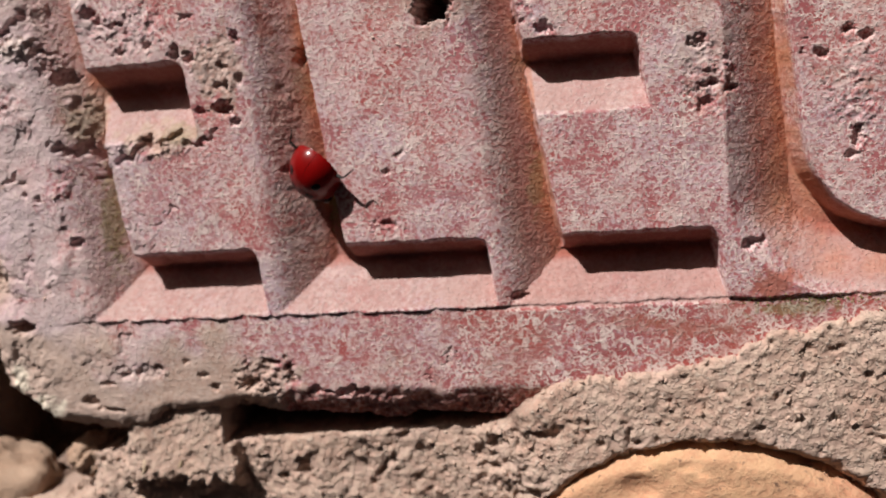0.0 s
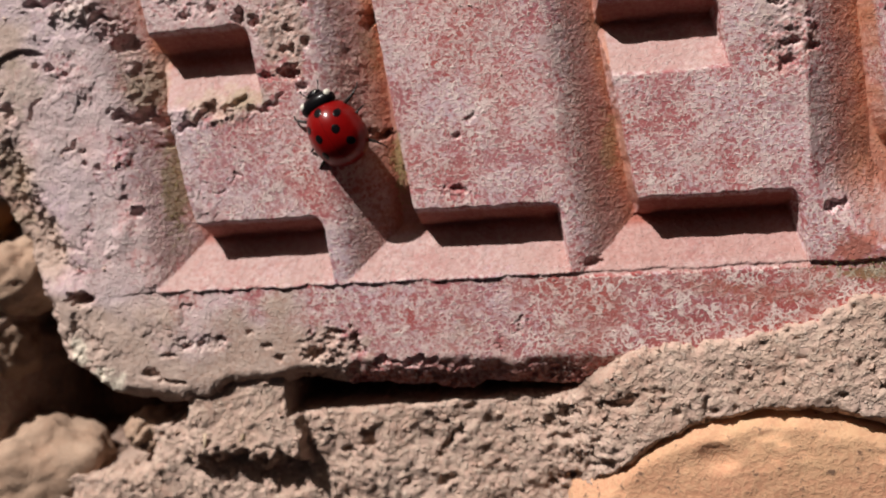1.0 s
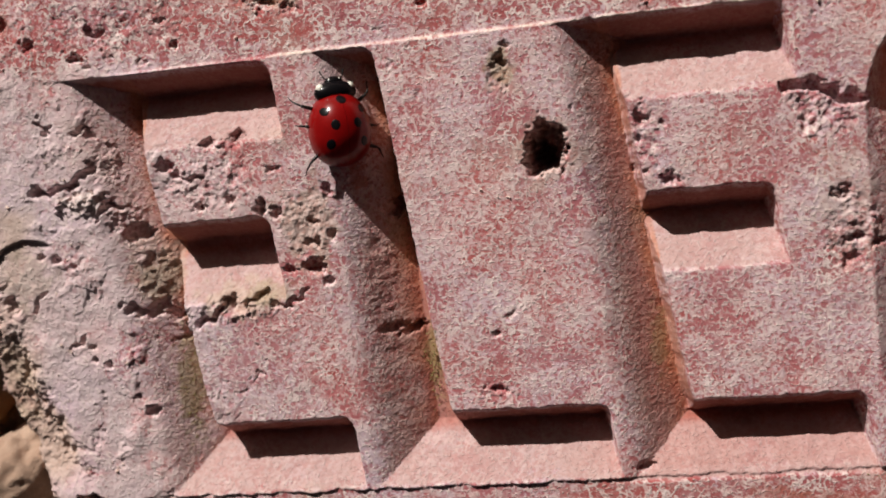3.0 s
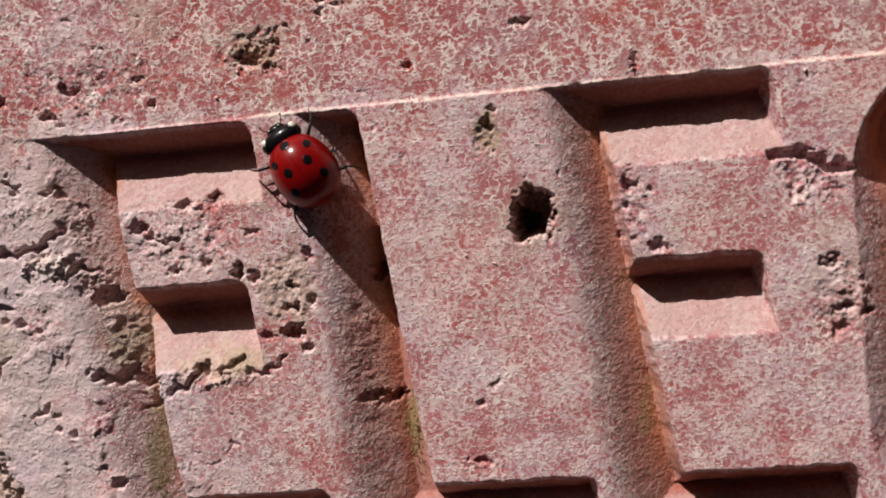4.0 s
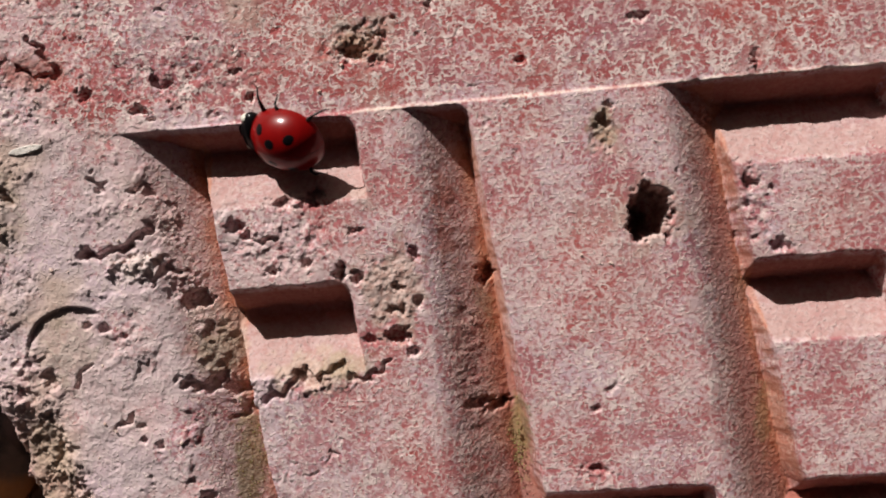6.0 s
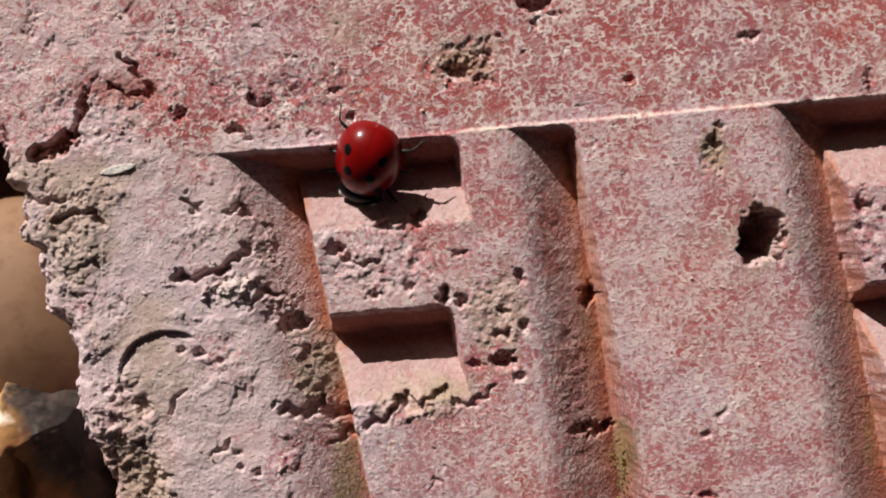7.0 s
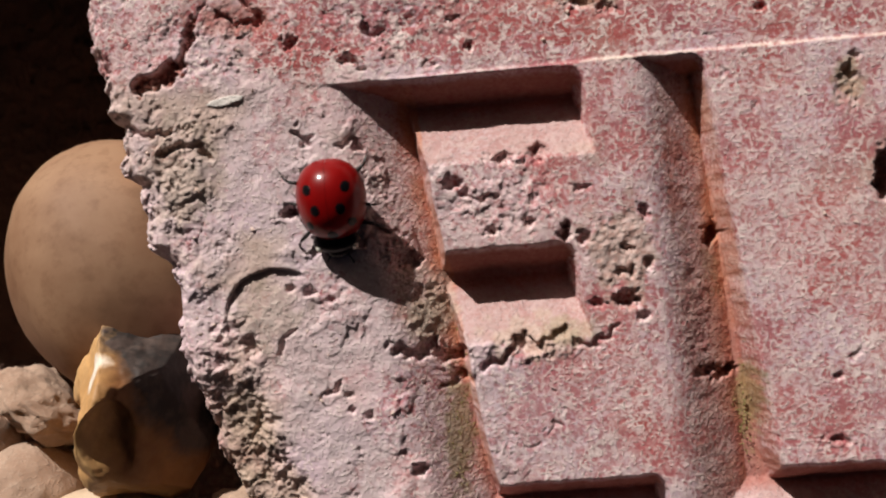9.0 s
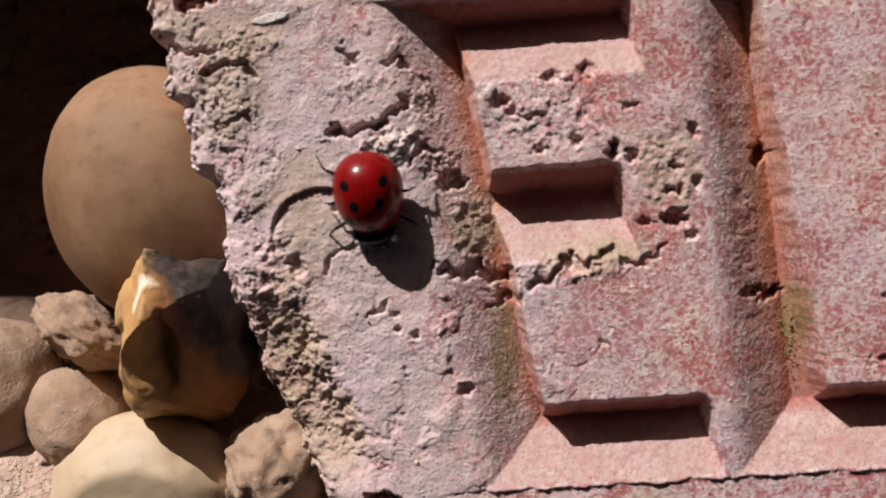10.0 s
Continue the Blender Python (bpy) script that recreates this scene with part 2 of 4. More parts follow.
def build_brick():
    xs = axis(-46, -40.2, 55, 185, 0.1)
    ys = axis(-22, -17.5, 41.0, 92, 0.1)
    X, Y = np.meshgrid(xs, ys)
    depth, wall = letter_depth(X, Y)
    carved = step(0.25, 1.1, depth)
    flat = 1 - carved
    inside = brick_rim(X, Y)
    band = step(-0.12, 0.12, Y - BAND_LOW + 0.14 * fbm(X, Y, 3, 3, 5) + 0.1 * fbm(X, Y, 0.8, 3, 7)) * step(-0.1, 0.1, BAND_TOP - Y + 0.05 * fbm(X, Y, 3, 2, 6)) * step(-22, -16, X)
    z = -0.28 * (1 - band) - depth
    # grain, and wear that grows towards the left end
    old = step(4, -24, X)
    wide, mid = fbm(X, Y, 5, 3, 15), fbm(X, Y, 1.7, 4, 17)
    z += ((0.06 + 0.05 * old) * wide + (0.012 + 0.04 * old) * mid) * (1 - 0.87 * carved)
    slope = step(0.3, 1.2, depth) * step(0.4, 0.7, np.gradient(depth, axis=1) / 0.1)
    grains, _ = cells(X, Y, 0.32, 77)
    z += (0.013 + 0.008 * old + 0.012 * slope) * fbm(X, Y, 0.28, 2, 23, 0.8) + (0.035 * slope + 0.015 * flat) * np.clip(0.42 - grains, 0, 1)
    warp_x, warp_y = X + 0.9 * fbm(X, Y, 2.3, 3, 2), Y + 0.9 * fbm(X, Y, 2.3, 3, 4)
    broken = fbm(warp_x, warp_y * 1.25, 1.7, 5, 61, 0.68)
    where = fbm(X, Y, 10, 3, 71)
    pits = step(0.6, 1.0, broken) * step(0.15, 0.75, where + 0.4 * old + 0.25 * (Y > BAND_TOP) - 0.15)
    z -= 0.3 * (1 - 0.5 * old) * pits * (1 - 0.8 * carved)
    # flaking crust towards the left end
    crust_lie = fbm(warp_x, warp_y, 3.4, 5, 111, 0.55)
    flaking = old * flat * step(0.1, 0.6, fbm(X, Y, 7, 2, 117) + 0.1) * step(32, 28, Y)
    z += flaking * (0.12 * step(-0.05, 0.06, crust_lie) + 0.10 * step(0.3, 0.4, crust_lie)) + 0.05 * old * flat * step(0.0, 0.08, crust_lie)

    def patch(cx, cy, rx, ry, rag=0.45):
        """1 within a ragged spot, 0 outside it."""
        k = int(abs(cx * 13 + cy * 7)) + 5
        out = np.zeros(X.shape)
        i, j = np.searchsorted(ys, (cy - 2 * ry - 0.3, cy + 2 * ry + 0.3)), np.searchsorted(xs, (cx - 2 * rx - 0.3, cx + 2 * rx + 0.3))
        x, y = X[i[0]:i[1], j[0]:j[1]], Y[i[0]:i[1], j[0]:j[1]]
        small = step(1.0, 0.5, min(rx, ry))
        lean = 0.5 * math.sin(k) * small
        d = np.hypot((x - cx + lean * (y - cy)) / rx, (y - cy - 0.5 * lean * (x - cx)) / ry) + (rag + 0.3 * small) * fbm(x, y, 0.45 + 0.45 * min(rx, ry), 4, k, 0.6)
        out[i[0]:i[1], j[0]:j[1]] = 1 - step(0.5 - 0.35 * small, 1.0 + 0.15 * small, d)
        return out

    def crack(way, wide, deep):
        """A ragged open crack along a line of points; returns where it lies."""
        out = np.zeros(X.shape)
        wx, wy = [p[0] for p in way], [p[1] for p in way]
        i, j = np.searchsorted(ys, (min(wy) - 2, max(wy) + 2)), np.searchsorted(xs, (min(wx) - 2, max(wx) + 2))
        x, y = X[i[0]:i[1], j[0]:j[1]], Y[i[0]:i[1], j[0]:j[1]]
        k = int(abs(wx[0] * 11 + wy[0] * 5))
        bx, by = x + 0.45 * fbm(x, y, 1.3, 3, k), y + 0.45 * fbm(x, y, 1.3, 3, k + 40)
        d = np.full(x.shape, 9.0)
        for (ax, ay), (cx, cy) in zip(way, way[1:]):
            u = (((bx - ax) * (cx - ax) + (by - ay) * (cy - ay)) / ((cx - ax) ** 2 + (cy - ay) ** 2)).clip(0, 1)
            d = np.minimum(d, np.hypot(bx - ax - u * (cx - ax), by - ay - u * (cy - ay)))
        d = d + 0.3 * wide * fbm(x, y, 0.9, 3, k + 80)
        out[i[0]:i[1], j[0]:j[1]] = step(wide, wide * 0.45, d)
        return deep * out

    # broken-up fields: centre, radii, depth, roughness
    crumbs = 0.5 * fbm(warp_x, warp_y, 2.1, 4, 83, 0.6) + 0.5 * fbm(X, Y, 0.9, 4, 87, 0.6)
    lumps, fine_lumps = rubble(X, Y, 1.5, 141), rubble(X, Y, 0.8, 151)
    for cx, cy, rx, ry, deep, coarse in ((-9.8, 20.4, 4.6, 2.6, 0.05, 0.42), (-2.2, 16.4, 2.8, 3.8, 0.02, 0.34), (-9.0, 10.0, 4.2, 1.5, 0.0, 0.5),
                                         (-27, 12, 4.5, 7, 0.05, 0.12), (-0.6, -11.7, 3.4, 2.2, 0.15, 0.75), (-12.5, -10.8, 3.5, 0.8, 0.1, 0.5), (-24.5, -11.5, 2.2, 3.5, 0.3, 0.35),
                                         (-23.4, 24.2, 3.4, 1.8, 0.0, 0.28), (38, 21.5, 2.6, 2.2, 0.15, 0.45), (39.6, 12.2, 2.4, 3.6, 0.08, 0.4), (24.9, 20.6, 1.5, 2.9, 0.06, 0.35),
                                         (-16.2, 13.4, 2.0, 2.8, -0.1, 0.4), (-14.2, 9.2, 2.4, 1.6, 0.0, 0.45), (-3, 34.8, 3.2, 2.0, 0.15, 0.5), (14.4, 26.6, 1.2, 2.2, 0.1, 0.4), (-16, 33.5, 6, 2.2, 0.05, 0.22),
                                         (-30.5, 33.5, 4.5, 3.2, 0.1, 0.3), (50.8, 10, 2.4, 5.5, 0.0, 0.3), (11.8, 1.6, 2.2, 0.8, 0.0, 0.3), (3.2, 10.8, 1.4, 6.5, 0.0, 0.18)):
        z += patch(cx, cy, rx, ry, 0.35) * (-deep + coarse * (0.5 * crumbs + 0.38 * fine_lumps))
    # the knobbly worn end and the lumps under the overhang
    for cx, cy, rx, ry, tall in ((-33.4, 24.4, 3.2, 5.0, 0.36), (-31.2, 27.2, 2.4, 1.6, 0.3), (-32.0, 19.0, 3.0, 3.5, 0.22), (-21.6, 19.6, 3.2, 1.4, 0.55), (-31, 6.5, 2.6, 8, 0.26), (-28.2, -1.5, 2.2, 4.5, 0.3),
                                 (-19.2, 22.6, 1.6, 2.2, 0.4), (-18.2, 17.8, 1.8, 1.8, 0.5)):
        z += patch(cx, cy, rx, ry, 0.3) * tall * (0.75 * lumps + 0.4 * fine_lumps + 0.1)
    # holes: centre, radii, depth
    for cx, cy, rx, ry, deep in ((17.6, 20.6, 1.7, 2.4, 6.5), (16.8, 19.7, 1.2, 1.4, 5.0), (-24.2, -6.1, 1.5, 0.75, 2.6), (-17.6, 1.6, 0.75, 0.65, 1.2), (4.9, 6.7, 1.4, 0.4, 1.3), (3.6, 7.1, 1.2, 0.4, 0.8),
                                 (4.9, 16.9, 0.8, 0.95, 1.5), (-24.4, 33.0, 0.6, 0.7, 0.9), (-12.6, 33.7, 0.5, 0.3, 0.6), (-11.6, 31.6, 0.4, 0.4, 0.6),
                                 (-3.4, 34.4, 1.3, 0.7, 1.1), (-1.2, 35.4, 0.6, 0.5, 0.8), (2.6, 38.8, 1.3, 0.9, 1.6), (8.9, 32.6, 0.35, 0.35, 0.5), (-5.8, 17.9, 0.55, 0.8, 1.6), (-1.9, 12.8, 1.2, 0.75, 1.5),
                                 (-25.4, 20.9, 0.65, 0.6, 1.0), (-17.4, 16.7, 1.1, 1.0, 1.3), (-29.1, 11.6, 0.8, 1.0, 0.8), (-24.5, 15.1, 0.6, 0.45, 0.9), (-22.9, 14.4, 0.4, 0.3, 0.5), (-25.9, 15.4, 0.4, 0.35, 0.6),
                                 (-22.3, 7.4, 0.4, 0.4, 0.7), (-20.9, 5.7, 0.45, 0.45, 0.8), (-22.1, 6.3, 0.35, 0.3, 0.6), (-13.6, 22.0, 1.0, 0.55, 0.9), (-9.7, 23.4, 1.4, 0.6, 1.0), (-7.4, 23.6, 0.7, 0.75, 1.2),
                                 (-11.0, 18.4, 0.6, 0.45, 0.9), (-8.2, 18.7, 0.5, 0.6, 0.9), (-4.4, 21.0, 0.7, 0.3, 0.5), (-0.2, 18.9, 0.4, 0.7, 0.9), (-4.6, 17.4, 0.7, 0.5, 0.9), (-1.6, 16.4, 0.5, 0.45, 0.8),
                                 (-1.7, 14.8, 0.7, 0.5, 1.1), (-0.1, 15.3, 0.4, 0.5, 0.9), (-3.9, 12.6, 0.8, 0.4, 0.7), (-0.8, 11.5, 0.5, 0.4, 0.7), (14.6, 27.4, 0.6, 0.8, 0.8), (15.2, 28.6, 0.5, 0.35, 0.5),
                                 (24.6, 22.1, 0.5, 0.6, 0.6), (24.4, 20.4, 0.5, 0.5, 0.6), (24.4, 18.2, 0.6, 0.5, 0.7), (26.3, 21.6, 0.3, 0.3, 0.4), (38.9, 15.1, 0.9, 0.45, 0.8), (39.9, 11.8, 1.0, 0.35, 0.9),
                                 (39.2, 10.2, 1.0, 0.5, 0.6), (41.3, 11.3, 0.6, 0.5, 0.7), (12.2, 6.4, 0.45, 0.3, 0.5), (12.0, 1.9, 1.1, 0.35, 0.6), (50.3, 15.2, 0.6, 0.4, 0.8), (51.7, 14.7, 0.7, 0.5, 1.0), (48.3, 13.5, 0.7, 0.45, 0.9),
                                 (50.9, 6.8, 0.6, 0.7, 0.9), (50.4, 5.4, 0.4, 0.5, 0.7), (42.6, -1.4, 1.2, 0.5, 0.9), (26.6, 17.4, 0.9, 0.6, 0.8), (-16.0, -11.8, 0.8, 0.3, 0.8), (-14.6, -11.1, 0.9, 0.35, 0.9), (-12.7, -10.8, 0.5, 0.3, 0.6), (-10.7, -10.4, 0.7, 0.4, 0.9),
                                 (-8.0, -9.9, 0.4, 0.3, 0.6), (-6.5, -11.3, 0.5, 0.35, 0.7), (0.1, -10.2, 0.8, 0.3, 0.8), (-2.2, -12.2, 1.2, 0.7, 1.2), (1.8, -10.9, 0.4, 0.9, 1.2), (-5.5, -12.4, 0.6, 0.4, 0.7), (23.2, -5.2, 0.8, 0.5, 0.8), (17.8, 34.9, 0.8, 0.4, 0.5)):
        z -= (deep if deep > 1.2 else 0.8 * deep) * patch(cx, cy, rx, ry, 0.3)
    # cracks: the torn hollow in the upper corner first
    torn = np.maximum(crack(((-35.6, 30.7), (-34.0, 31.3), (-32.8, 31.9)), 0.8, 1.0), crack(((-32.4, 32.4), (-31.9, 33.6), (-31.4, 35.4)), 0.4, 0.8))
    z += torn * (-1.0 + 0.8 * fine_lumps)
    for way, gape, deep in ((((-29.5, 35.6), (-28.2, 34.6), (-26.0, 34.9), (-27.2, 36.2), (-28.5, 37.5)), 0.3, 0.6), (((-19.2, 33.8), (-18.3, 33.1), (-17.4, 33.2)), 0.3, 0.6), (((-20.8, 31.4), (-19.9, 31.3), (-19.3, 30.7)), 0.3, 0.6),
                            (((-25.4, 20.8), (-24.4, 20.5), (-23.2, 21.2), (-22.0, 21.2)), 0.36, 0.9), (((-22.4, 21.0), (-21.4, 21.9), (-20.9, 21.6), (-20.3, 22.8)), 0.38, 1.0), (((-20.2, 18.6), (-19.4, 19.4), (-18.6, 18.8)), 0.35, 0.7), (((-21.6, 25.4), (-20.6, 25.8), (-20.0, 25.0)), 0.3, 0.5), (((-24.6, 26.8), (-23.6, 26.2), (-23.9, 25.6)), 0.3, 0.5),
                            (((-18.6, 10.5), (-17.2, 9.7), (-16.1, 10.6), (-15.0, 9.0), (-13.7, 10.0)), 0.5, 1.0), (((-15.2, 7.4), (-14.2, 8.0), (-13.2, 7.7)), 0.3, 0.6),
                            (((-12.2, 8.8), (-10.6, 9.5), (-9.4, 10.6), (-8.6, 9.8), (-6.6, 10.8)), 0.42, 0.9), (((-5.4, 10.0), (-4.2, 9.9), (-3.0, 10.8)), 0.25, 0.5),
                            (((-12.8, 21.2), (-11.6, 20.6), (-10.4, 20.9)), 0.3, 0.5), (((35.2, 23.3), (37.4, 23.3), (39.0, 22.1), (40.6, 21.9)), 0.5, 1.0), (((-24.2, 6.9), (-23.3, 7.6), (-22.9, 8.6)), 0.18, 0.4),
                            (((-36.8, 27.9), (-35.0, 27.2), (-33.4, 27.4)), 0.35, 0.7), (((-34.6, 25.8), (-32.6, 26.4), (-31.0, 25.6)), 0.35, 0.7), (((-18.4, -13.2), (-16.4, -14.2), (-14.8, -14.4)), 0.35, 0.7),
                            (((3.4, -12.9), (6.0, -13.2), (9.0, -12.9)), 0.25, 0.5), (((-27.0, 10.8), (-26.6, 12.0), (-25.6, 12.3)), 0.22, 0.45)):
        z -= crack(way, gape, deep)
    worn = step(5.0, 1.5, inside + 0.8 * crumbs) * step(-6, -1, Y) * step(11, 5, Y) * (X < -18)
    z -= worn * (1.7 + 0.5 * lumps)
    # a round flake has come off, leaving a shallow dish
    dish = 3.85 - np.hypot(X + 26.9, (Y - 13.2)) + 0.15 * fbm(X, Y, 3, 2, 44)
    open_side = step(1.2, -1.2, 0.85 * (X + 26.9) - 0.55 * (Y - 13.2))
    z += (0.10 * step(-0.6, 0.0, dish) * step(0.1, -0.05, dish) - 0.34 * step(-0.05, 0.12, dish) * np.exp(-np.clip(dish, 0, 9) / 1.1)) * open_side
    # salt along the seam above the letters
    seam = step(0.16, 0.03, np.abs(Y - BAND_TOP - 0.05 + 0.08 * fbm(X, Y, 2.5, 3, 57))) * step(-4.5, -2.5, X) * (1 - step(0.3, 0.6, depth))
    z += 0.12 * seam
    # worn rim and sides
    z -= 0.5 * np.maximum(0.8 - inside, 0) ** 2 * (inside > 0) + (inside <= 0) * 0.32
    reach = 1.2 + 1.0 * step(-3, 1, X) * step(-10, -12, Y)
    lip = np.clip(-inside, 0, 2.2)
    z += (inside < 0) * ((-1.5 + 0.75 * step(-3, 1, X) * step(-10, -12, Y)) * lip + (0.4 * crumbs + 0.5 * fine_lumps) * np.clip(lip, 0, 0.7) - 8.0 * np.clip(-inside - reach, 0, 99))
    z = np.maximum(z, -45)
    keep = (z > -45)[:-1, :-1] | (z > -45)[1:, 1:]
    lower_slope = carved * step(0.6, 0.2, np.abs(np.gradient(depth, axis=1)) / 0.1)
    masks = {
        "sandy": slope,
        "ash": 0.6 * step(0, -24, X) * step(-0.5, 0.6, fbm(X, Y, 4.5, 4, 167, 0.6) + 0.25) * flat * step(31.5, 29, Y),
        "raw": 0.85 * step(BAND_TOP - 0.3, 31, Y) * step(-32, -16, X) * step(-0.9, 0.4, fbm(X, Y, 7, 3, 161)) + 0.7 * step(-5.5, -6.5, Y) * step(10, 24, X) + 0.75 * step(0.25, 0.75, fbm(X, Y, 5, 4, 163, 0.6)),
        "crust": 0.36 - 0.07 * step(-2, 18, X) + 0.06 * step(-6, -24, X) * step(32, 29, Y) - 0.30 * step(0.05, 0.7, fbm(X, Y, 6.5, 4, 129, 0.62)) * step(-16, -6, X) + 0.30 * step(-8, -26, X) + 0.14 * wide - 0.34 * step(0.15, 0.6, fbm(X, Y, 5.5, 4, 119, 0.6)) * step(2, -16, X) - 0.22 * step(29, 33, Y) * step(-18, -26, X) - 0.36 * step(BAND_TOP, 32, Y) * step(-32, -16, X) - 0.10 * step(-4, -7, Y) * step(-6, 8, X) - 0.12 * step(-4, -7, Y) * step(16, 26, X) - 0.12 * step(26, 34, X) * step(-5, -8, Y),
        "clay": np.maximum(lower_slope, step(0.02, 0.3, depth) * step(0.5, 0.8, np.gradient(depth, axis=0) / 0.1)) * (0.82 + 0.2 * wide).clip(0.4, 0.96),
        "slope_brown": step(0.3, 1.6, depth) * step(0.5, 0.75, np.gradient(depth, axis=1) / 0.1) * (0.28 * step(-30, 0, X) + 0.34 * step(-0.6, 0.6, fbm(X, Y, 5, 3, 95)) * step(-24, -6, X)) * step(43, 40, X),
        # chips are bare clay; upper walls and deep floors get painted-in shade
        "bare_and_shade": (0.62 * step(0.6, 2.2, depth) * slope * step(-2, 14, X) + 0.36 * step(-5.7, -6.3, Y) * step(2, 20, X) * step(-0.5, 0.7, fbm(X, Y, 4, 4, 133)) + 0.3 * lower_slope * step(14, 24, X) * step(2, -1, Y)) + patch(44.4, -4.9, 2.2, 1.7) * 0.95 + torn * 0.9 + 0.5 * worn + patch(-28.6, 35.2, 3.6, 1.6) * 0.6 + patch(2.2, 23.0, 0.9, 1.8) * 0.7 + patch(2.2, 19.7, 0.8, 1.6) * 0.7 + patch(32.6, -7.8, 2.4, 1.0) * 0.5 + patch(37.5, -8.4, 4.0, 1.0) * 0.6 + 0.45 * step(0.5, -0.3, inside) * step(0, 4, X) + np.maximum(step(0.4, 1.2, depth) * step(-0.5, -1.4, np.gradient(depth, axis=0) / 0.1) * 0.9, step(2.9, 3.7, depth) * 0.75),
        "rust": 0.5 * step(2.0, 3.2, depth) * slope * step(-0.7, 0.5, fbm(X, Y, 3, 4, 97)) + 0.45 * step(41.5, 44, X) * step(0.5, 1.5, depth) * step(-0.6, 0.6, fbm(X, Y, 4, 3, 93) + 0.2) + wall * step(0.3, 1.2, depth) * (0.25 + 0.75 * step(-0.6, 0.5, fbm(X, Y, 3.5, 4, 91))) * 0.68,
        "soil": np.maximum.reduce([step(0.0, 0.8, fbm(X, Y, 8, 4, 101) * 0.8 + step(-19, -32, X) * step(33, 28, Y) * (0.6 + 0.7 * step(14, 0, Y)) + step(-10, -13.5, Y) * 0.45 * step(8, 0, X) + 0.95 * step(8, -12, X) * step(-4.5, -8, Y) - 0.45) * flat, patch(-2.2, 16.4, 3.2, 3.8) * 0.75,
                                   patch(-16.2, 13.4, 2.4, 3.2) * 0.7, patch(-33.4, 24.4, 3.4, 5.2) * 0.6, patch(14.4, 26.6, 1.6, 2.6) * 0.5, patch(39.2, 14, 2.6, 6) * 0.35, patch(17.8, 20.2, 3.3, 3.5) * 0.55, patch(-8.4, 10.5, 4.2, 1.9) * 0.9, patch(-3, 35.5, 3.4, 2.2) * 0.6, patch(-1, -11.9, 5.0, 2.8) * 0.85]) * 0.85,
        "moss": np.maximum.reduce([patch(-14.6, 3.5, 1.3, 5.5), patch(6.6, 4.5, 1.0, 3.6), patch(-6.0, 10.7, 2.6, 1.3) * 0.6, patch(-33.4, 24.6, 2.8, 4.6) * 0.35, patch(-16, 12.6, 2.0, 2.4) * 0.5, patch(-27.6, 13.4, 3.0, 3.2) * 0.45, patch(-30.2, 4.0, 2.2, 6.0) * 0.4, patch(24.8, 4.5, 0.9, 3.2) * 0.7, patch(46, -7, 4, 0.8), patch(14.5, 27.0, 1.3, 1.8) * 0.7, patch(-3, 34.8, 2.2, 1.4) * 0.5,
                                   patch(-31, 24, 1.5, 3) * 0.4, patch(4.6, 14.5, 0.8, 2.5) * 0.5]) * 0.6,
        "salt": np.maximum(patch(-25.2, -11.2, 1.0, 2.0), patch(-22.8, -14.0, 2.4, 1.4)) * 0.95 + patch(-21.6, 19.6, 2.6, 1.2) * 0.3 + seam * (0.25 + 0.45 * step(-0.4, 0.5, fbm(X, Y, 2.0, 3, 99))),
    }
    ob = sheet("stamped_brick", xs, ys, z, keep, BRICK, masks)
    tagged(ob, "weathered pink-red brick stamped with letters E L E C", "brick")

    def height(x, y):
        return z[np.searchsorted(ys, y).clip(0, len(ys) - 1), np.searchsorted(xs, x).clip(0, len(xs) - 1)]

    return height


face_height = build_brick()


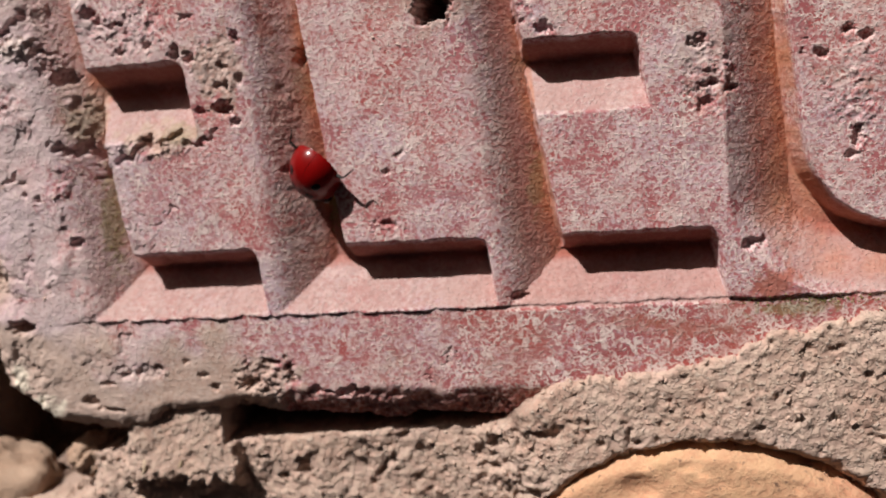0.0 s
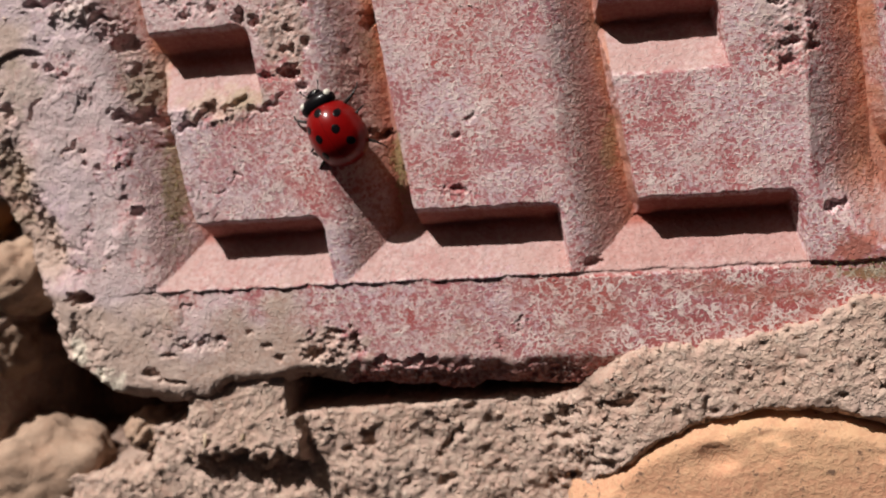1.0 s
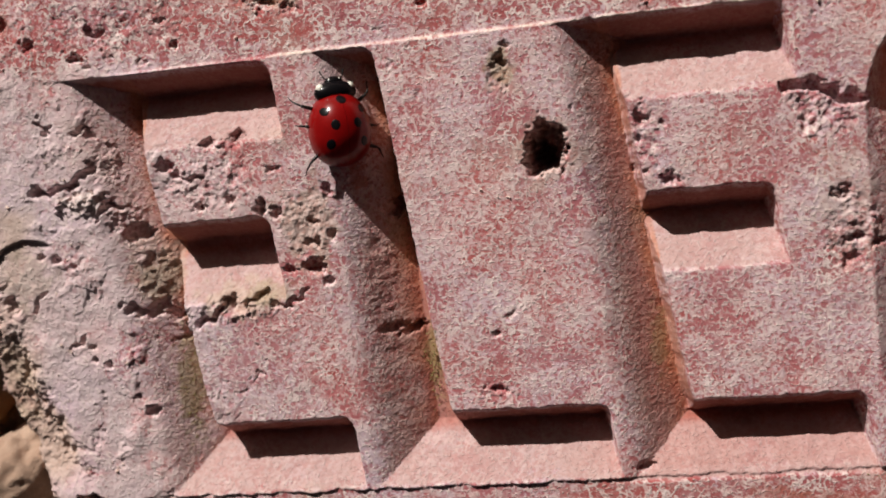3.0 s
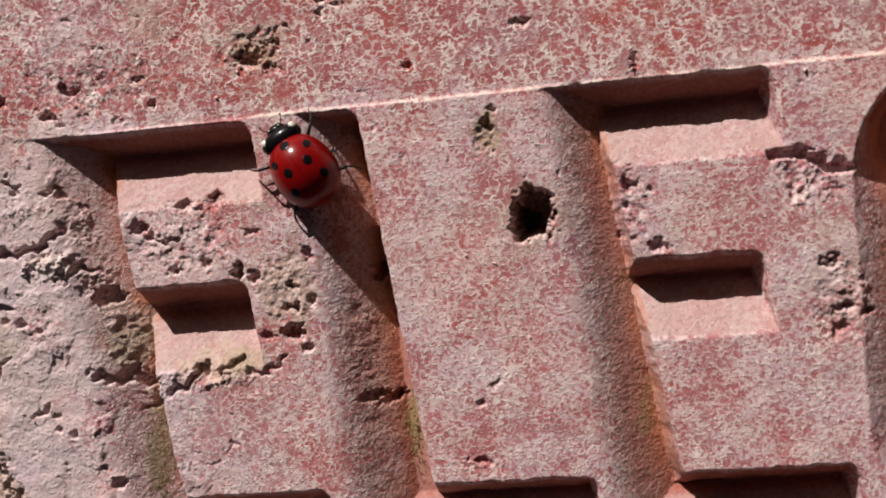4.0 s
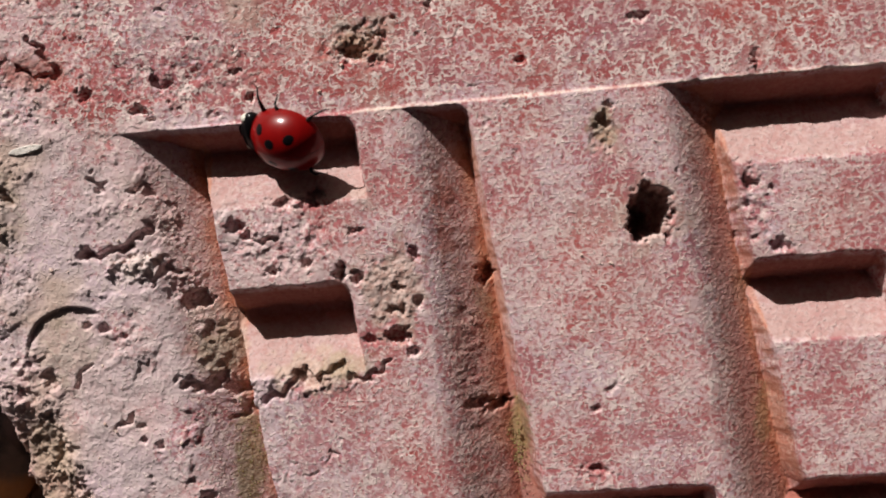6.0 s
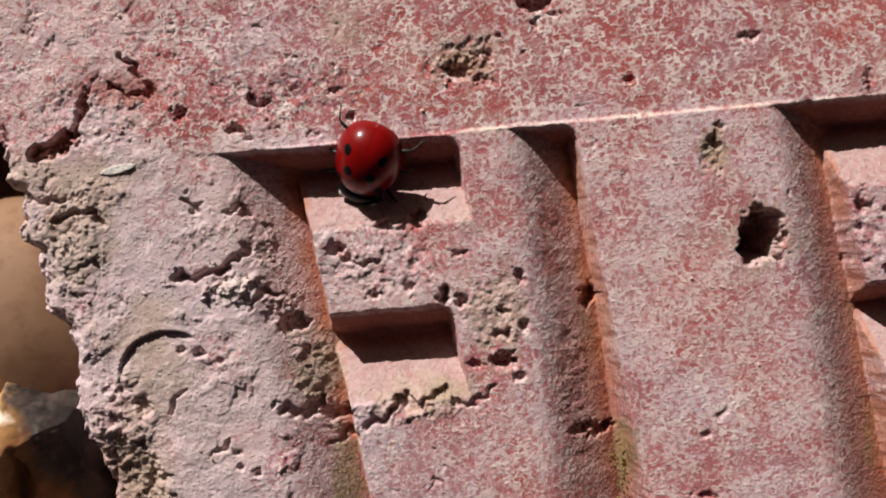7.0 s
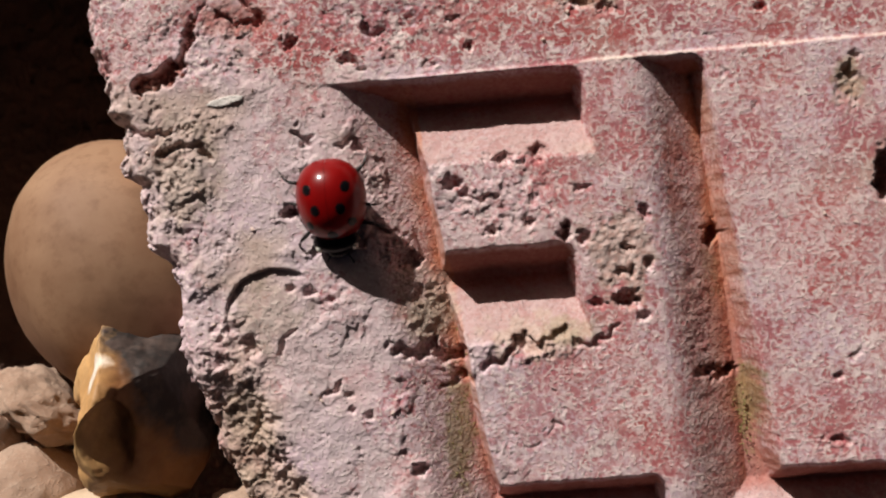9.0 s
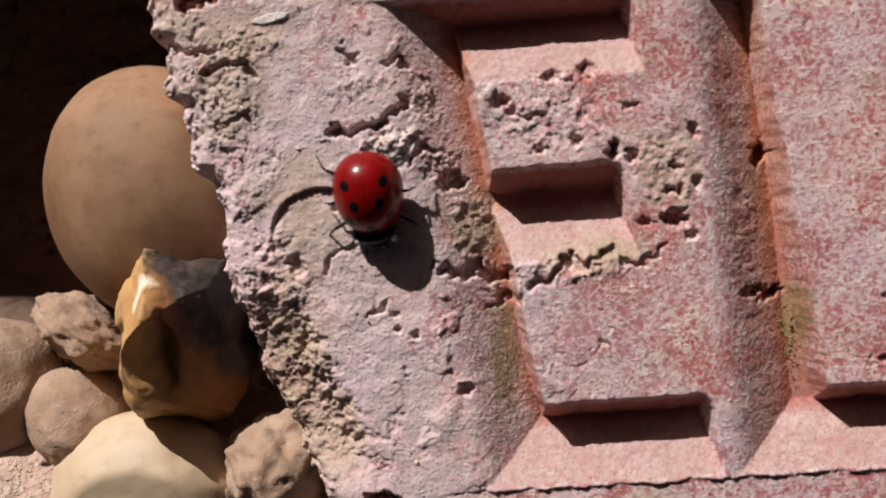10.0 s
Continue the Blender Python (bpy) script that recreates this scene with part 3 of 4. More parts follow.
# ---- ground ----
def ground_height(X, Y):
    lump = fbm(X, Y, 9, 3, 201)
    bend_x, bend_y = X + 0.6 * fbm(X, Y, 3, 2, 203), Y + 0.6 * fbm(X, Y, 3, 2, 205)
    near = np.hypot(X, Y) < 90
    broken = np.zeros(X.shape)
    broken[near] = rubble(X[near], Y[near], 1.7, 251) + 0.5 * rubble(X[near], Y[near], 0.8, 261)
    fine = 0.5 * fbm(bend_x, bend_y, 3.2, 2, 211) + 0.36 * fbm(X, Y, 1.1, 4, 213, 0.65) + 0.3 * broken
    clefts = step(0.62, 0.95, fbm(bend_x, bend_y * 1.5, 3.4, 5, 231, 0.6))
    z = -2.6 + 0.7 * lump + 0.5 * fine - 0.9 * clefts
    # a crust of soil that stands higher, broken off along its right side
    crust = step(-17, -14.5, X + 0.5 * fine) * step(-4.9, -5.4, X + 0.45 * fine + 0.12 * (Y + 14)) * step(-23.4, -20.6, Y + 1.2 * fine)
    z = z * (1 - crust) + crust * (-1.35 + 0.15 * (-14.5 - Y).clip(0, 7) + 0.35 * lump + 0.36 * fine)
    apron = step(-31, -24, X + 0.4 * fine) * step(-5, -12, X) * step(-20, -25, Y) * step(-50, -36, Y) * (1 - crust)
    z = z * (1 - 0.6 * apron) + apron * (-1.0 + 0.3 * lump + 0.25 * fine)
    # gap along the brick's lower rim
    gap = step(-18.2, -17.4, Y - 0.05 * (X + 5) + 0.3 * fine) * step(-5.6, -5.0, X) * step(24, 20, X) * step(0, -1, Y)
    z -= 7 * gap
    # mud that has run over the brick's lower corner
    rim = np.interp(X, (18, 22, 27, 34, 41, 43, 52, 70, 200), (-16.5, -13.6, -11.0, -10.4, -8.4, -7.2, -5.8, -5.0, -5.0)) + 0.5 * fbm(X, Y, 3, 4, 221) + 0.25 * fbm(X, Y, 0.9, 3, 223)
    mud = step(17, 25, X + 0.35 * (Y + 20) + 1.5 * fine) * step(0.0, 2.0, rim - Y + 0.4 * fine) * step(260, 200, X) * step(-90, -60, Y)
    z = np.where(X > 12, z * (1 - mud) + mud * (0.3 + 0.08 * (rim - Y).clip(0, 9) + 0.3 * lump + 0.2 * fine + 0.1 * fbm(X, Y, 0.9, 3, 241, 0.75) - 0.45 * step(0.45, 0.9, fbm(X, Y, 1.2, 3, 243, 0.6)) - 0.8 * clefts * step(1.1, 0.7, np.hypot((X - 27.5) / 7.5, (Y + 19) / 3.2))), z)
    under = step(-0.3, 0.0, Y - rim) * step(-13.6, -13, Y) * step(19, 22, X)
    z -= 6 * under
    # the ochre brick's place
    bed = step(0.9, 0.8, np.hypot((X - 38.6) / 21.0, (Y + 32.2) / 16.4) + 0.02 * fine)
    z -= 2.5 * bed
    # hollow beside the brick's left end, with a deeper end coloured dark as shade
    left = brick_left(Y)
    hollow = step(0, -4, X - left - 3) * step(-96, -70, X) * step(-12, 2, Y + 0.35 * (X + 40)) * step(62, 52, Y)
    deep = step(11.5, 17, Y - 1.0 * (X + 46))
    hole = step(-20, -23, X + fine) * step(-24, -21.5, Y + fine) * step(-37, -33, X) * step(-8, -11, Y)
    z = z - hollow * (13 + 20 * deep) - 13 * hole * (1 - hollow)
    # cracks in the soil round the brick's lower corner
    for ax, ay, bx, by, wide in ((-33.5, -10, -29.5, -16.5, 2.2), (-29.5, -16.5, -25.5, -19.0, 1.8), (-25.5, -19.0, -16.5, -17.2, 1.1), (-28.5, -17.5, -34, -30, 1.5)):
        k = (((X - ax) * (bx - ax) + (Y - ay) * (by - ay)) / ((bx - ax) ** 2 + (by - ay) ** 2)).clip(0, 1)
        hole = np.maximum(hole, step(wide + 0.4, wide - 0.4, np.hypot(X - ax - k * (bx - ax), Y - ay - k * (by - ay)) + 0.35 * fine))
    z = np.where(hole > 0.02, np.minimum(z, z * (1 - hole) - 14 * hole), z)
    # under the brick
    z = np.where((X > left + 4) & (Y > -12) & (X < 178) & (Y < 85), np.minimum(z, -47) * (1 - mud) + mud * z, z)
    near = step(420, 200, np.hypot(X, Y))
    # second value: where shade is put into the soil colour (hollow, cracks, gap)
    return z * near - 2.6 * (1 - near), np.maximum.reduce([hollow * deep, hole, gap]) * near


def build_ground():
    xs = axis(-60000, -64, 57, 60000, 0.2, 1.14)
    ys = axis(-60000, -30, 44, 60000, 0.2, 1.14)
    X, Y = np.meshgrid(xs, ys)
    z, painted_shade = ground_height(X, Y)
    ob = sheet("ground", xs, ys, z, np.ones((len(ys) - 1, len(xs) - 1), bool), SOIL, {"painted_shade": painted_shade})
    return tagged(ob, "dry brown garden soil, crumbly and cracked", "soil", kind="structure")


build_ground()


# ---- stones ----
def stone(name, place, radii, turn, mat, label, category="stone", lumpy=0.12, cuts=(), size=0.9, seed=0, detail=5, group="", pitted=0.0, scoops=()):
    """An uneven stone; cuts: planes (x, y, z, distance) that take off its flat faces; scoops: balls (x, y, z, radius) that hollow it."""
    bm = bmesh.new()
    bmesh.ops.create_icosphere(bm, subdivisions=detail, radius=1)
    off = Vector((seed * 3.1, seed * 1.7, seed * 0.9))
    for v in bm.verts:
        p = v.co.copy()
        for *n, d in cuts:
            n = Vector(n).normalized()
            over = p.dot(n) - d
            if over > 0:
                p -= n * over * 0.93
        for *c, r in scoops:
            c = Vector(c)
            away = (p - c).length
            r *= 1 + 0.22 * noise.noise(p * 2.6 + off)
            if away < r:
                p = c + (p - c) * (1 + 0.8 * (r / max(away, 0.05) - 1))
        p *= 1 + lumpy * noise.fractal(v.co / size + off, 0.9, 2.1, 6)
        if pitted:
            p *= 1 - pitted * max(0.0, noise.fractal(v.co / 0.07 + off, 0.7, 2.1, 4) - 0.25)
        v.co = Vector((p.x * radii[0], p.y * radii[1], p.z * radii[2])) * MM
    me = bpy.data.meshes.new(name)
    bm.to_mesh(me)
    bm.free()
    me.shade_smooth()
    me.materials.append(mat)
    ob = new(name, me)
    ob.matrix_basis = pose(*(c * MM for c in place), *turn)
    return tagged(ob, label, category, group)


def split_flint(ob):
    """Part the flint's mesh into the amber rind and the dark glassy core, under an empty at its place."""
    thing = new("flint_base")
    thing.matrix_basis = ob.matrix_basis.copy()
    for name, label, left in (("rind", "amber rind with a white scar", True), ("core", "dark glassy broken core", False)):
        bm = bmesh.new()
        bm.from_mesh(ob.data)
        gone = [f for f in bm.faces if (f.calc_center_median().x + 0.1 * f.calc_center_median().y < 0.4 * MM) != left]
        bmesh.ops.delete(bm, geom=gone, context="FACES")
        me = bpy.data.meshes.new(name)
        bm.to_mesh(me)
        bm.free()
        me.shade_smooth()
        me.materials.append(FLINT)
        piece = new(name, me)
        piece.parent = thing
        tagged(piece, label)
    tagged(thing, ob["label"], ob["category"])
    bpy.data.objects.remove(ob)
    thing.name = "flint"


def flint_material():
    """Amber rind on one side, dark glassy core on the other, and a white scar on the crest."""
    m, t, b = material("amber_flint", 0.58)
    b.inputs["Specular IOR Level"].default_value = 0.35
    v = coords(t)
    split = t.nodes.new("ShaderNodeSeparateXYZ")
    t.links.new(v, split.inputs[0])
    x, y = times(t, split.outputs["X"], 1000.0), times(t, split.outputs["Y"], 1000.0)
    wave = speckle(t, v, 5, 4, 0.6, 0.3, 0.7)
    mottle = speckle(t, v, 2.6, 4, 0.6, 0.42, 0.6)
    side = ramp(t, add(t, add(t, times(t, x, 0.9), times(t, y, 0.35)), times(t, wave, 2.4)), 2.4, 3.8)
    hollow = times(t, ramp(t, add(t, add(t, x, times(t, y, -0.12)), times(t, wave, 1.6)), -0.2, 0.9), ramp(t, add(t, add(t, y, times(t, x, 0.7)), wave), -5.0, -3.6))
    scar = node(t, "ShaderNodeVectorMath")
    scar.operation = "DISTANCE"
    t.links.new(v, scar.inputs[0])
    scar.inputs[1].default_value = (-1.3 * MM, 4.0 * MM, 5.8 * MM)
    white = ramp(t, add(t, times(t, scar.outputs["Value"], 1000.0), times(t, wave, 1.2)), 2.3, 1.6)
    col = mix(t, wave, (0.52, 0.27, 0.095), (0.68, 0.42, 0.19))
    col = mix(t, times(t, mottle, 0.3), col, (0.16, 0.08, 0.03))
    col = mix(t, hollow, col, mix(t, wave, (0.17, 0.065, 0.022), (0.42, 0.20, 0.07)))
    col = mix(t, side, col, mix(t, mottle, (0.025, 0.02, 0.018), (0.085, 0.06, 0.05)))
    col = mix(t, white, col, (0.78, 0.68, 0.56))
    t.links.new(col, b.inputs["Base Color"])
    bumped(t, b, ((wave, 0.25),), 0.5)
    return m


def ochre_material():
    """Soft orange brick clay, mottled with salmon and yellow, with dark pinholes."""
    m, t, b = material("ochre_brick_clay", 0.92)
    v = coords(t)
    big = speckle(t, v, 9, 5, 0.6, 0.35, 0.65)
    mid = speckle(t, v, 2.2, 5, 0.65, 0.38, 0.62)
    pins = speckle(t, v, 0.8, 3, 0.6, 0.62, 0.7)
    grain = speckle(t, v, 0.4, 3, 0.6, 0.4, 0.6)
    col = mix(t, big, (0.62, 0.30, 0.185), (0.60, 0.37, 0.21))
    col = mix(t, times(t, mid, 0.6), col, (0.60, 0.28, 0.17))
    col = mix(t, times(t, grain, 0.35), col, (0.70, 0.46, 0.28))
    col = mix(t, times(t, pins, 0.9), col, (0.16, 0.09, 0.06))
    t.links.new(col, b.inputs["Base Color"])
    bumped(t, b, ((mid, 0.05), (grain, 0.05)), 0.7)
    return m


TAN = stone_material("tan_pebble", (0.20, 0.095, 0.046), (0.315, 0.18, 0.10), (0.15, 0.065, 0.028), 0.72, 11, 0.012)
FLINT = flint_material()
PALE = stone_material("pale_pebble", (0.50, 0.36, 0.235), (0.58, 0.45, 0.32), (0.38, 0.25, 0.15), 0.6, 12, 0.015)
CLOD = stone_material("soil_clod", (0.33, 0.21, 0.145), (0.42, 0.29, 0.21), (0.5, 0.37, 0.28), 0.95, 3.5, 0.14)
OCHRE = ochre_material()

stone("egg_pebble", (-43.1, 17.2, -16), (9.8, 12.0, 11), (0, 0, 20), TAN, "large smooth tan egg-shaped pebble beside the brick", "pebble", 0.03, seed=1)
split_flint(stone("flint", (-40.2, 6.3, -8.2), (5.6, 7.9, 9.2), (0, 0, 4), FLINT, "broken amber and black flint with a white scar", "flint", 0.07,
      ((-0.66, 0.45, 0.62, 0.74), (0.66, -0.3, 0.68, 0.62), (0.35, 0.8, 0.45, 0.78), (0.0, -0.9, 0.4, 0.8), (0.95, 0.1, 0.2, 0.75)), size=0.5, seed=2, detail=6,
      scoops=((-1.3, -0.15, 0.55, 0.78), (0.15, -0.2, 1.12, 0.52), (0.5, 0.75, 1.1, 0.55))))
stone("pale_pebble", (-44.6, -7.0, -8), (8.3, 7.2, 6.5), (0, 0, 15), PALE, "pale buff rounded pebble on the soil", "pebble", 0.06, ((0, -0.2, 1, 0.75),), seed=3)
GROUP = "clods beside the brick"
stone("soil_clod", (-57, 2.0, -10), (5.5, 6.5, 6), (0, 0, 0), CLOD, "rounded brown clod of dry soil", "clod", 0.1, seed=4, group=GROUP)
stone("soil_clod", (-50.5, -0.6, -10.5), (3.8, 4.8, 6), (0, 0, 40), CLOD, "rounded brown clod of dry soil", "clod", 0.1, seed=5, group=GROUP)
stone("soil_clod", (-50, 6.6, -12.5), (4.6, 2.3, 5), (0, 0, -40), CLOD, "crumbly brown clod of dry soil", "clod", 0.18, size=0.42, seed=6, group=GROUP)
stone("soil_clod", (-33.2, -4.6, -7.5), (4.2, 4.0, 6.5), (0, 0, 0), CLOD, "crumbly brown clod of dry soil", "clod", 0.16, size=0.42, seed=7, group=GROUP)
stone("soil_clod", (-35.5, -25.5, -6.5), (8.5, 6.0, 5.5), (0, 0, 20), CLOD, "rounded brown clod of dry soil", "clod", 0.2, size=0.6, seed=8, group=GROUP)
stone("soil_clod", (-38.6, -12.5, -8.5), (3.8, 4.6, 5.5), (0, 0, 0), CLOD, "crumbly brown clod of dry soil", "clod", 0.16, size=0.42, seed=10, group=GROUP)
stone("soil_clod", (-21.0, -20.0, -5), (2.3, 1.9, 3.2), (0, 0, 30), CLOD, "small crumbly clod of dry soil", "clod", 0.25, size=0.6, seed=11, group=GROUP)
stone("ochre_brick", (37.2, -32.3, -7.2), (21.0, 16.2, 14.0), (0, 0, 1), OCHRE, "worn orange-ochre brick end with a rounded edge, sunk in mud", "brick", 0.012, ((0, 0, 1, 0.6),), size=0.3, seed=9, detail=6, pitted=0.07,
      scoops=((-0.22, 0.66, 0.66, 0.1), (0.14, 0.72, 0.64, 0.055), (-0.04, 0.6, 0.65, 0.045), (0.3, 0.68, 0.64, 0.05), (-0.36, 0.74, 0.58, 0.06)))


def scatter(name, spots, mat, label, category):
    """Many small crumbs joined into one mesh; spots: x, y, z, size in millimetres."""
    bm = bmesh.new()
    bmesh.ops.create_icosphere(bm, subdivisions=1, radius=1)
    ball, tris = np.array([v.co for v in bm.verts]), np.array([[v.index for v in f.verts] for f in bm.faces])
    bm.free()
    rng = np.random.default_rng(5)
    co, faces = [], []
    for k, (x, y, z, r) in enumerate(spots):
        lumps = 1 + 0.3 * rng.standard_normal((len(ball), 1)).clip(-1.3, 1.3)
        turn = np.array(Euler(rng.uniform(0, 6, 3)).to_matrix())
        co.append(((ball * lumps * rng.uniform(0.6, 1.2, 3)) @ turn.T * r + (x, y, z)) * MM)
        faces.append(tris + k * len(ball))
    me = bpy.data.meshes.new(name)
    me.from_pydata(np.concatenate(co).tolist(), [], np.concatenate(faces).tolist())
    me.materials.append(mat)
    return tagged(new(name, me), label, category, kind="stuff")


def soil_crumbs():
    rng = np.random.default_rng(11)
    x, y = rng.uniform(-24, 58, 5000), rng.uniform(-26, -6, 5000)
    x2, y2 = rng.uniform(-62, -30, 900), rng.uniform(-12, 14, 900)
    x, y = np.r_[x, x2], np.r_[y, y2]
    z, painted_shade = ground_height(x, y)
    r = 0.06 + 0.32 * rng.random(len(x)) ** 6
    stone_bed = np.hypot((x - 38.2) / 21, (y + 32.3) / 16.2) < 1
    ok = (painted_shade < 0.1) & (z > -25) & ~stone_bed & ((brick_rim(x, y) < 0.5) | (z > 0.1))
    return np.stack([x, y, z - 0.3 * r, r], 1)[ok]


scatter("soil_crumbs", soil_crumbs(), SOIL, "loose brown soil crumbs lying on the ground", "crumbs")


def face_grains():
    """Sand grains and crumbs caught on the brick, thickest where it crumbles."""
    rng = np.random.default_rng(17)
    x, y = rng.uniform(-37, 55, 5200), rng.uniform(-13, 41, 5200)
    thick = fbm(x, y, 5, 3, 301) + 0.5 * step(0, -28, x) - 0.1
    ok = (rng.random(len(x)) < step(0.3, 1.2, thick)) & (brick_rim(x, y) > 0.8) & (letter_depth(x, y)[0] < 0.4)
    x, y = x[ok], y[ok]
    r = 0.05 + 0.15 * rng.random(len(x)) ** 4
    return np.stack([x, y, face_height(x, y) + 0.05 * r, r], 1)


def moss_spots():
    rng = np.random.default_rng(23)
    out = []
    for cx, cy, rx, ry, n in ((-14.4, 3.2, 0.9, 4.2, 260), (6.4, 3.5, 0.5, 2.6, 90), (47, -6.3, 4.5, 0.35, 160)):
        x, y = cx + rx * rng.standard_normal(n) * 0.6, cy + ry * rng.standard_normal(n) * 0.6
        r = rng.uniform(0.04, 0.09, n)
        out.append(np.stack([x, y, np.maximum(face_height(x, y), -3.6), r], 1))
    return np.concatenate(out)


GRAIN = stone_material("pale_sand", (0.6, 0.46, 0.38), (0.66, 0.52, 0.46), (0.45, 0.2, 0.15), 0.8, 3)
MOSS = stone_material("dry_moss", (0.22, 0.2, 0.06), (0.3, 0.25, 0.1), (0.16, 0.14, 0.05), 0.95, 2)
scatter("sand_grains", face_grains(), GRAIN, "pale sand grains and crumbs caught on the brick", "sand")
scatter("moss", moss_spots(), MOSS, "thin olive moss in the grooves of the brick", "moss")
LIME = stone_material("lime_flake", (0.72, 0.66, 0.6), (0.78, 0.72, 0.66), (0.6, 0.5, 0.44), 0.9, 2)
stone("lime_flake", (-29.4, 29.25, face_height(-29.4, 29.25) + 0.02), (1.35, 0.3, 0.13), (0, 0, 8), LIME, "thin white flake of lime stuck on the brick", "flake", 0.16, ((0, 0, 1, 0.5),), size=0.5, detail=4, seed=12)


# ---- ladybird ----
RED = plain("red_wing_case", (0.215, 0.003, 0.003), 0.33, 0.45, 0.1)
BLACK = plain("black_shell", (0.006, 0.005, 0.006), 0.3, 0.2, 0.1)
WHITE = plain("white_mark", (0.75, 0.72, 0.62), 0.4)
LEG = plain("black_leg", (0.02, 0.016, 0.014), 0.4)


def part(name, bm, mat, parent, label=""):
    me = bpy.data.meshes.new(name)
    bm.to_mesh(me)
    bm.free()
    me.shade_smooth()
    me.materials.append(mat)
    ob = new(name, me)
    ob.parent = parent
    return tagged(ob, label)


BM = 0.93 * MM  # the ladybird is a little smaller than its drawing
LONG, WIDE, HIGH, BASE = 3.2, 2.68, 2.7, 0.8


def dome(u, v):
    """The wing cases' surface over (u, v), along and across, in millimetres."""
    w = WIDE * (1 - 0.06 * u / LONG)
    q = max(0.0, 1 - (abs(u) / LONG) ** 2.2 - (abs(v) / w) ** 2.2)
    return BASE + HIGH * q ** 0.55


def shell_patch(bm, lift=0.0, rings=10, segs=40, cu=0.0, cv=0.0, ru=1.0, rv=1.0):
    """A fan of rings over the dome round (cu, cv)."""
    centre = bm.verts.new((cu * BM, cv * BM, (dome(cu, cv) + lift) * BM))
    last = None
    for k in range(1, rings + 1):
        ring = []
        for s in range(segs):
            a = 2 * math.pi * s / segs
            u, v = cu + ru * k / rings * math.cos(a), cv + rv * k / rings * math.sin(a)
            ring.append(bm.verts.new((u * BM, v * BM, (dome(u, v) + lift * (1 - (k / rings) ** 6 * 1.5)) * BM)))
        for s in range(segs):
            if last is None:
                bm.faces.new((centre, ring[s], ring[(s + 1) % segs]))
            else:
                bm.faces.new((last[s], ring[s], ring[(s + 1) % segs], last[(s + 1) % segs]))
        last = ring


def wing_case(side):
    bm = bmesh.new()
    n, m = 36, 20
    grid = []
    for i in range(n + 1):
        a = math.pi * i / n
        row = []
        for j in range(m + 1):
            r = math.sin(math.pi / 2 * j / m)
            u = LONG * math.cos(a)
            w = WIDE * (1 - 0.06 * math.cos(a)) * max(0.0, 1 - abs(math.cos(a)) ** 2.2) ** (1 / 2.2)
            v = side * (0.012 + w * r * 0.999)
            z = dome(u, v) if j < m else BASE - 0.1
            row.append(bm.verts.new((u * BM, v * BM, z * BM)))
        grid.append(row)
    for i in range(n):
        for j in range(m):
            bm.faces.new((grid[i][j], grid[i + 1][j], grid[i + 1][j + 1], grid[i][j + 1]))
    bmesh.ops.remove_doubles(bm, verts=bm.verts, dist=1e-6)
    bmesh.ops.recalc_face_normals(bm, faces=bm.faces)
    return bm


def blob(place, radii, segs=20, rings=14):
    bm = bmesh.new()
    bmesh.ops.create_uvsphere(bm, u_segments=segs, v_segments=rings, radius=1)
    for v in bm.verts:
        v.co = Vector([(p + r * c) * BM for p, r, c in zip(place, radii, v.co)])
    return bm


def tube(points, radii, segs=7):
    bm = bmesh.new()
    rings = []
    for k, p in enumerate(points):
        p = Vector(p)
        way = (Vector(points[min(k + 1, len(points) - 1)]) - Vector(points[max(k - 1, 0)])).normalized()
        side = way.cross(Vector((0.3, 0.2, 1))).normalized()
        up = side.cross(way)
        rings.append([bm.verts.new((p + radii[k] * (math.cos(2 * math.pi * s / segs) * side + math.sin(2 * math.pi * s / segs) * up)) * BM) for s in range(segs)])
    for a, c in zip(rings, rings[1:]):
        for s in range(segs):
            bm.faces.new((a[s], a[(s + 1) % segs], c[(s + 1) % segs], c[s]))
    bm.faces.new(rings[0][::-1])
    bm.faces.new(rings[-1])
    return bm


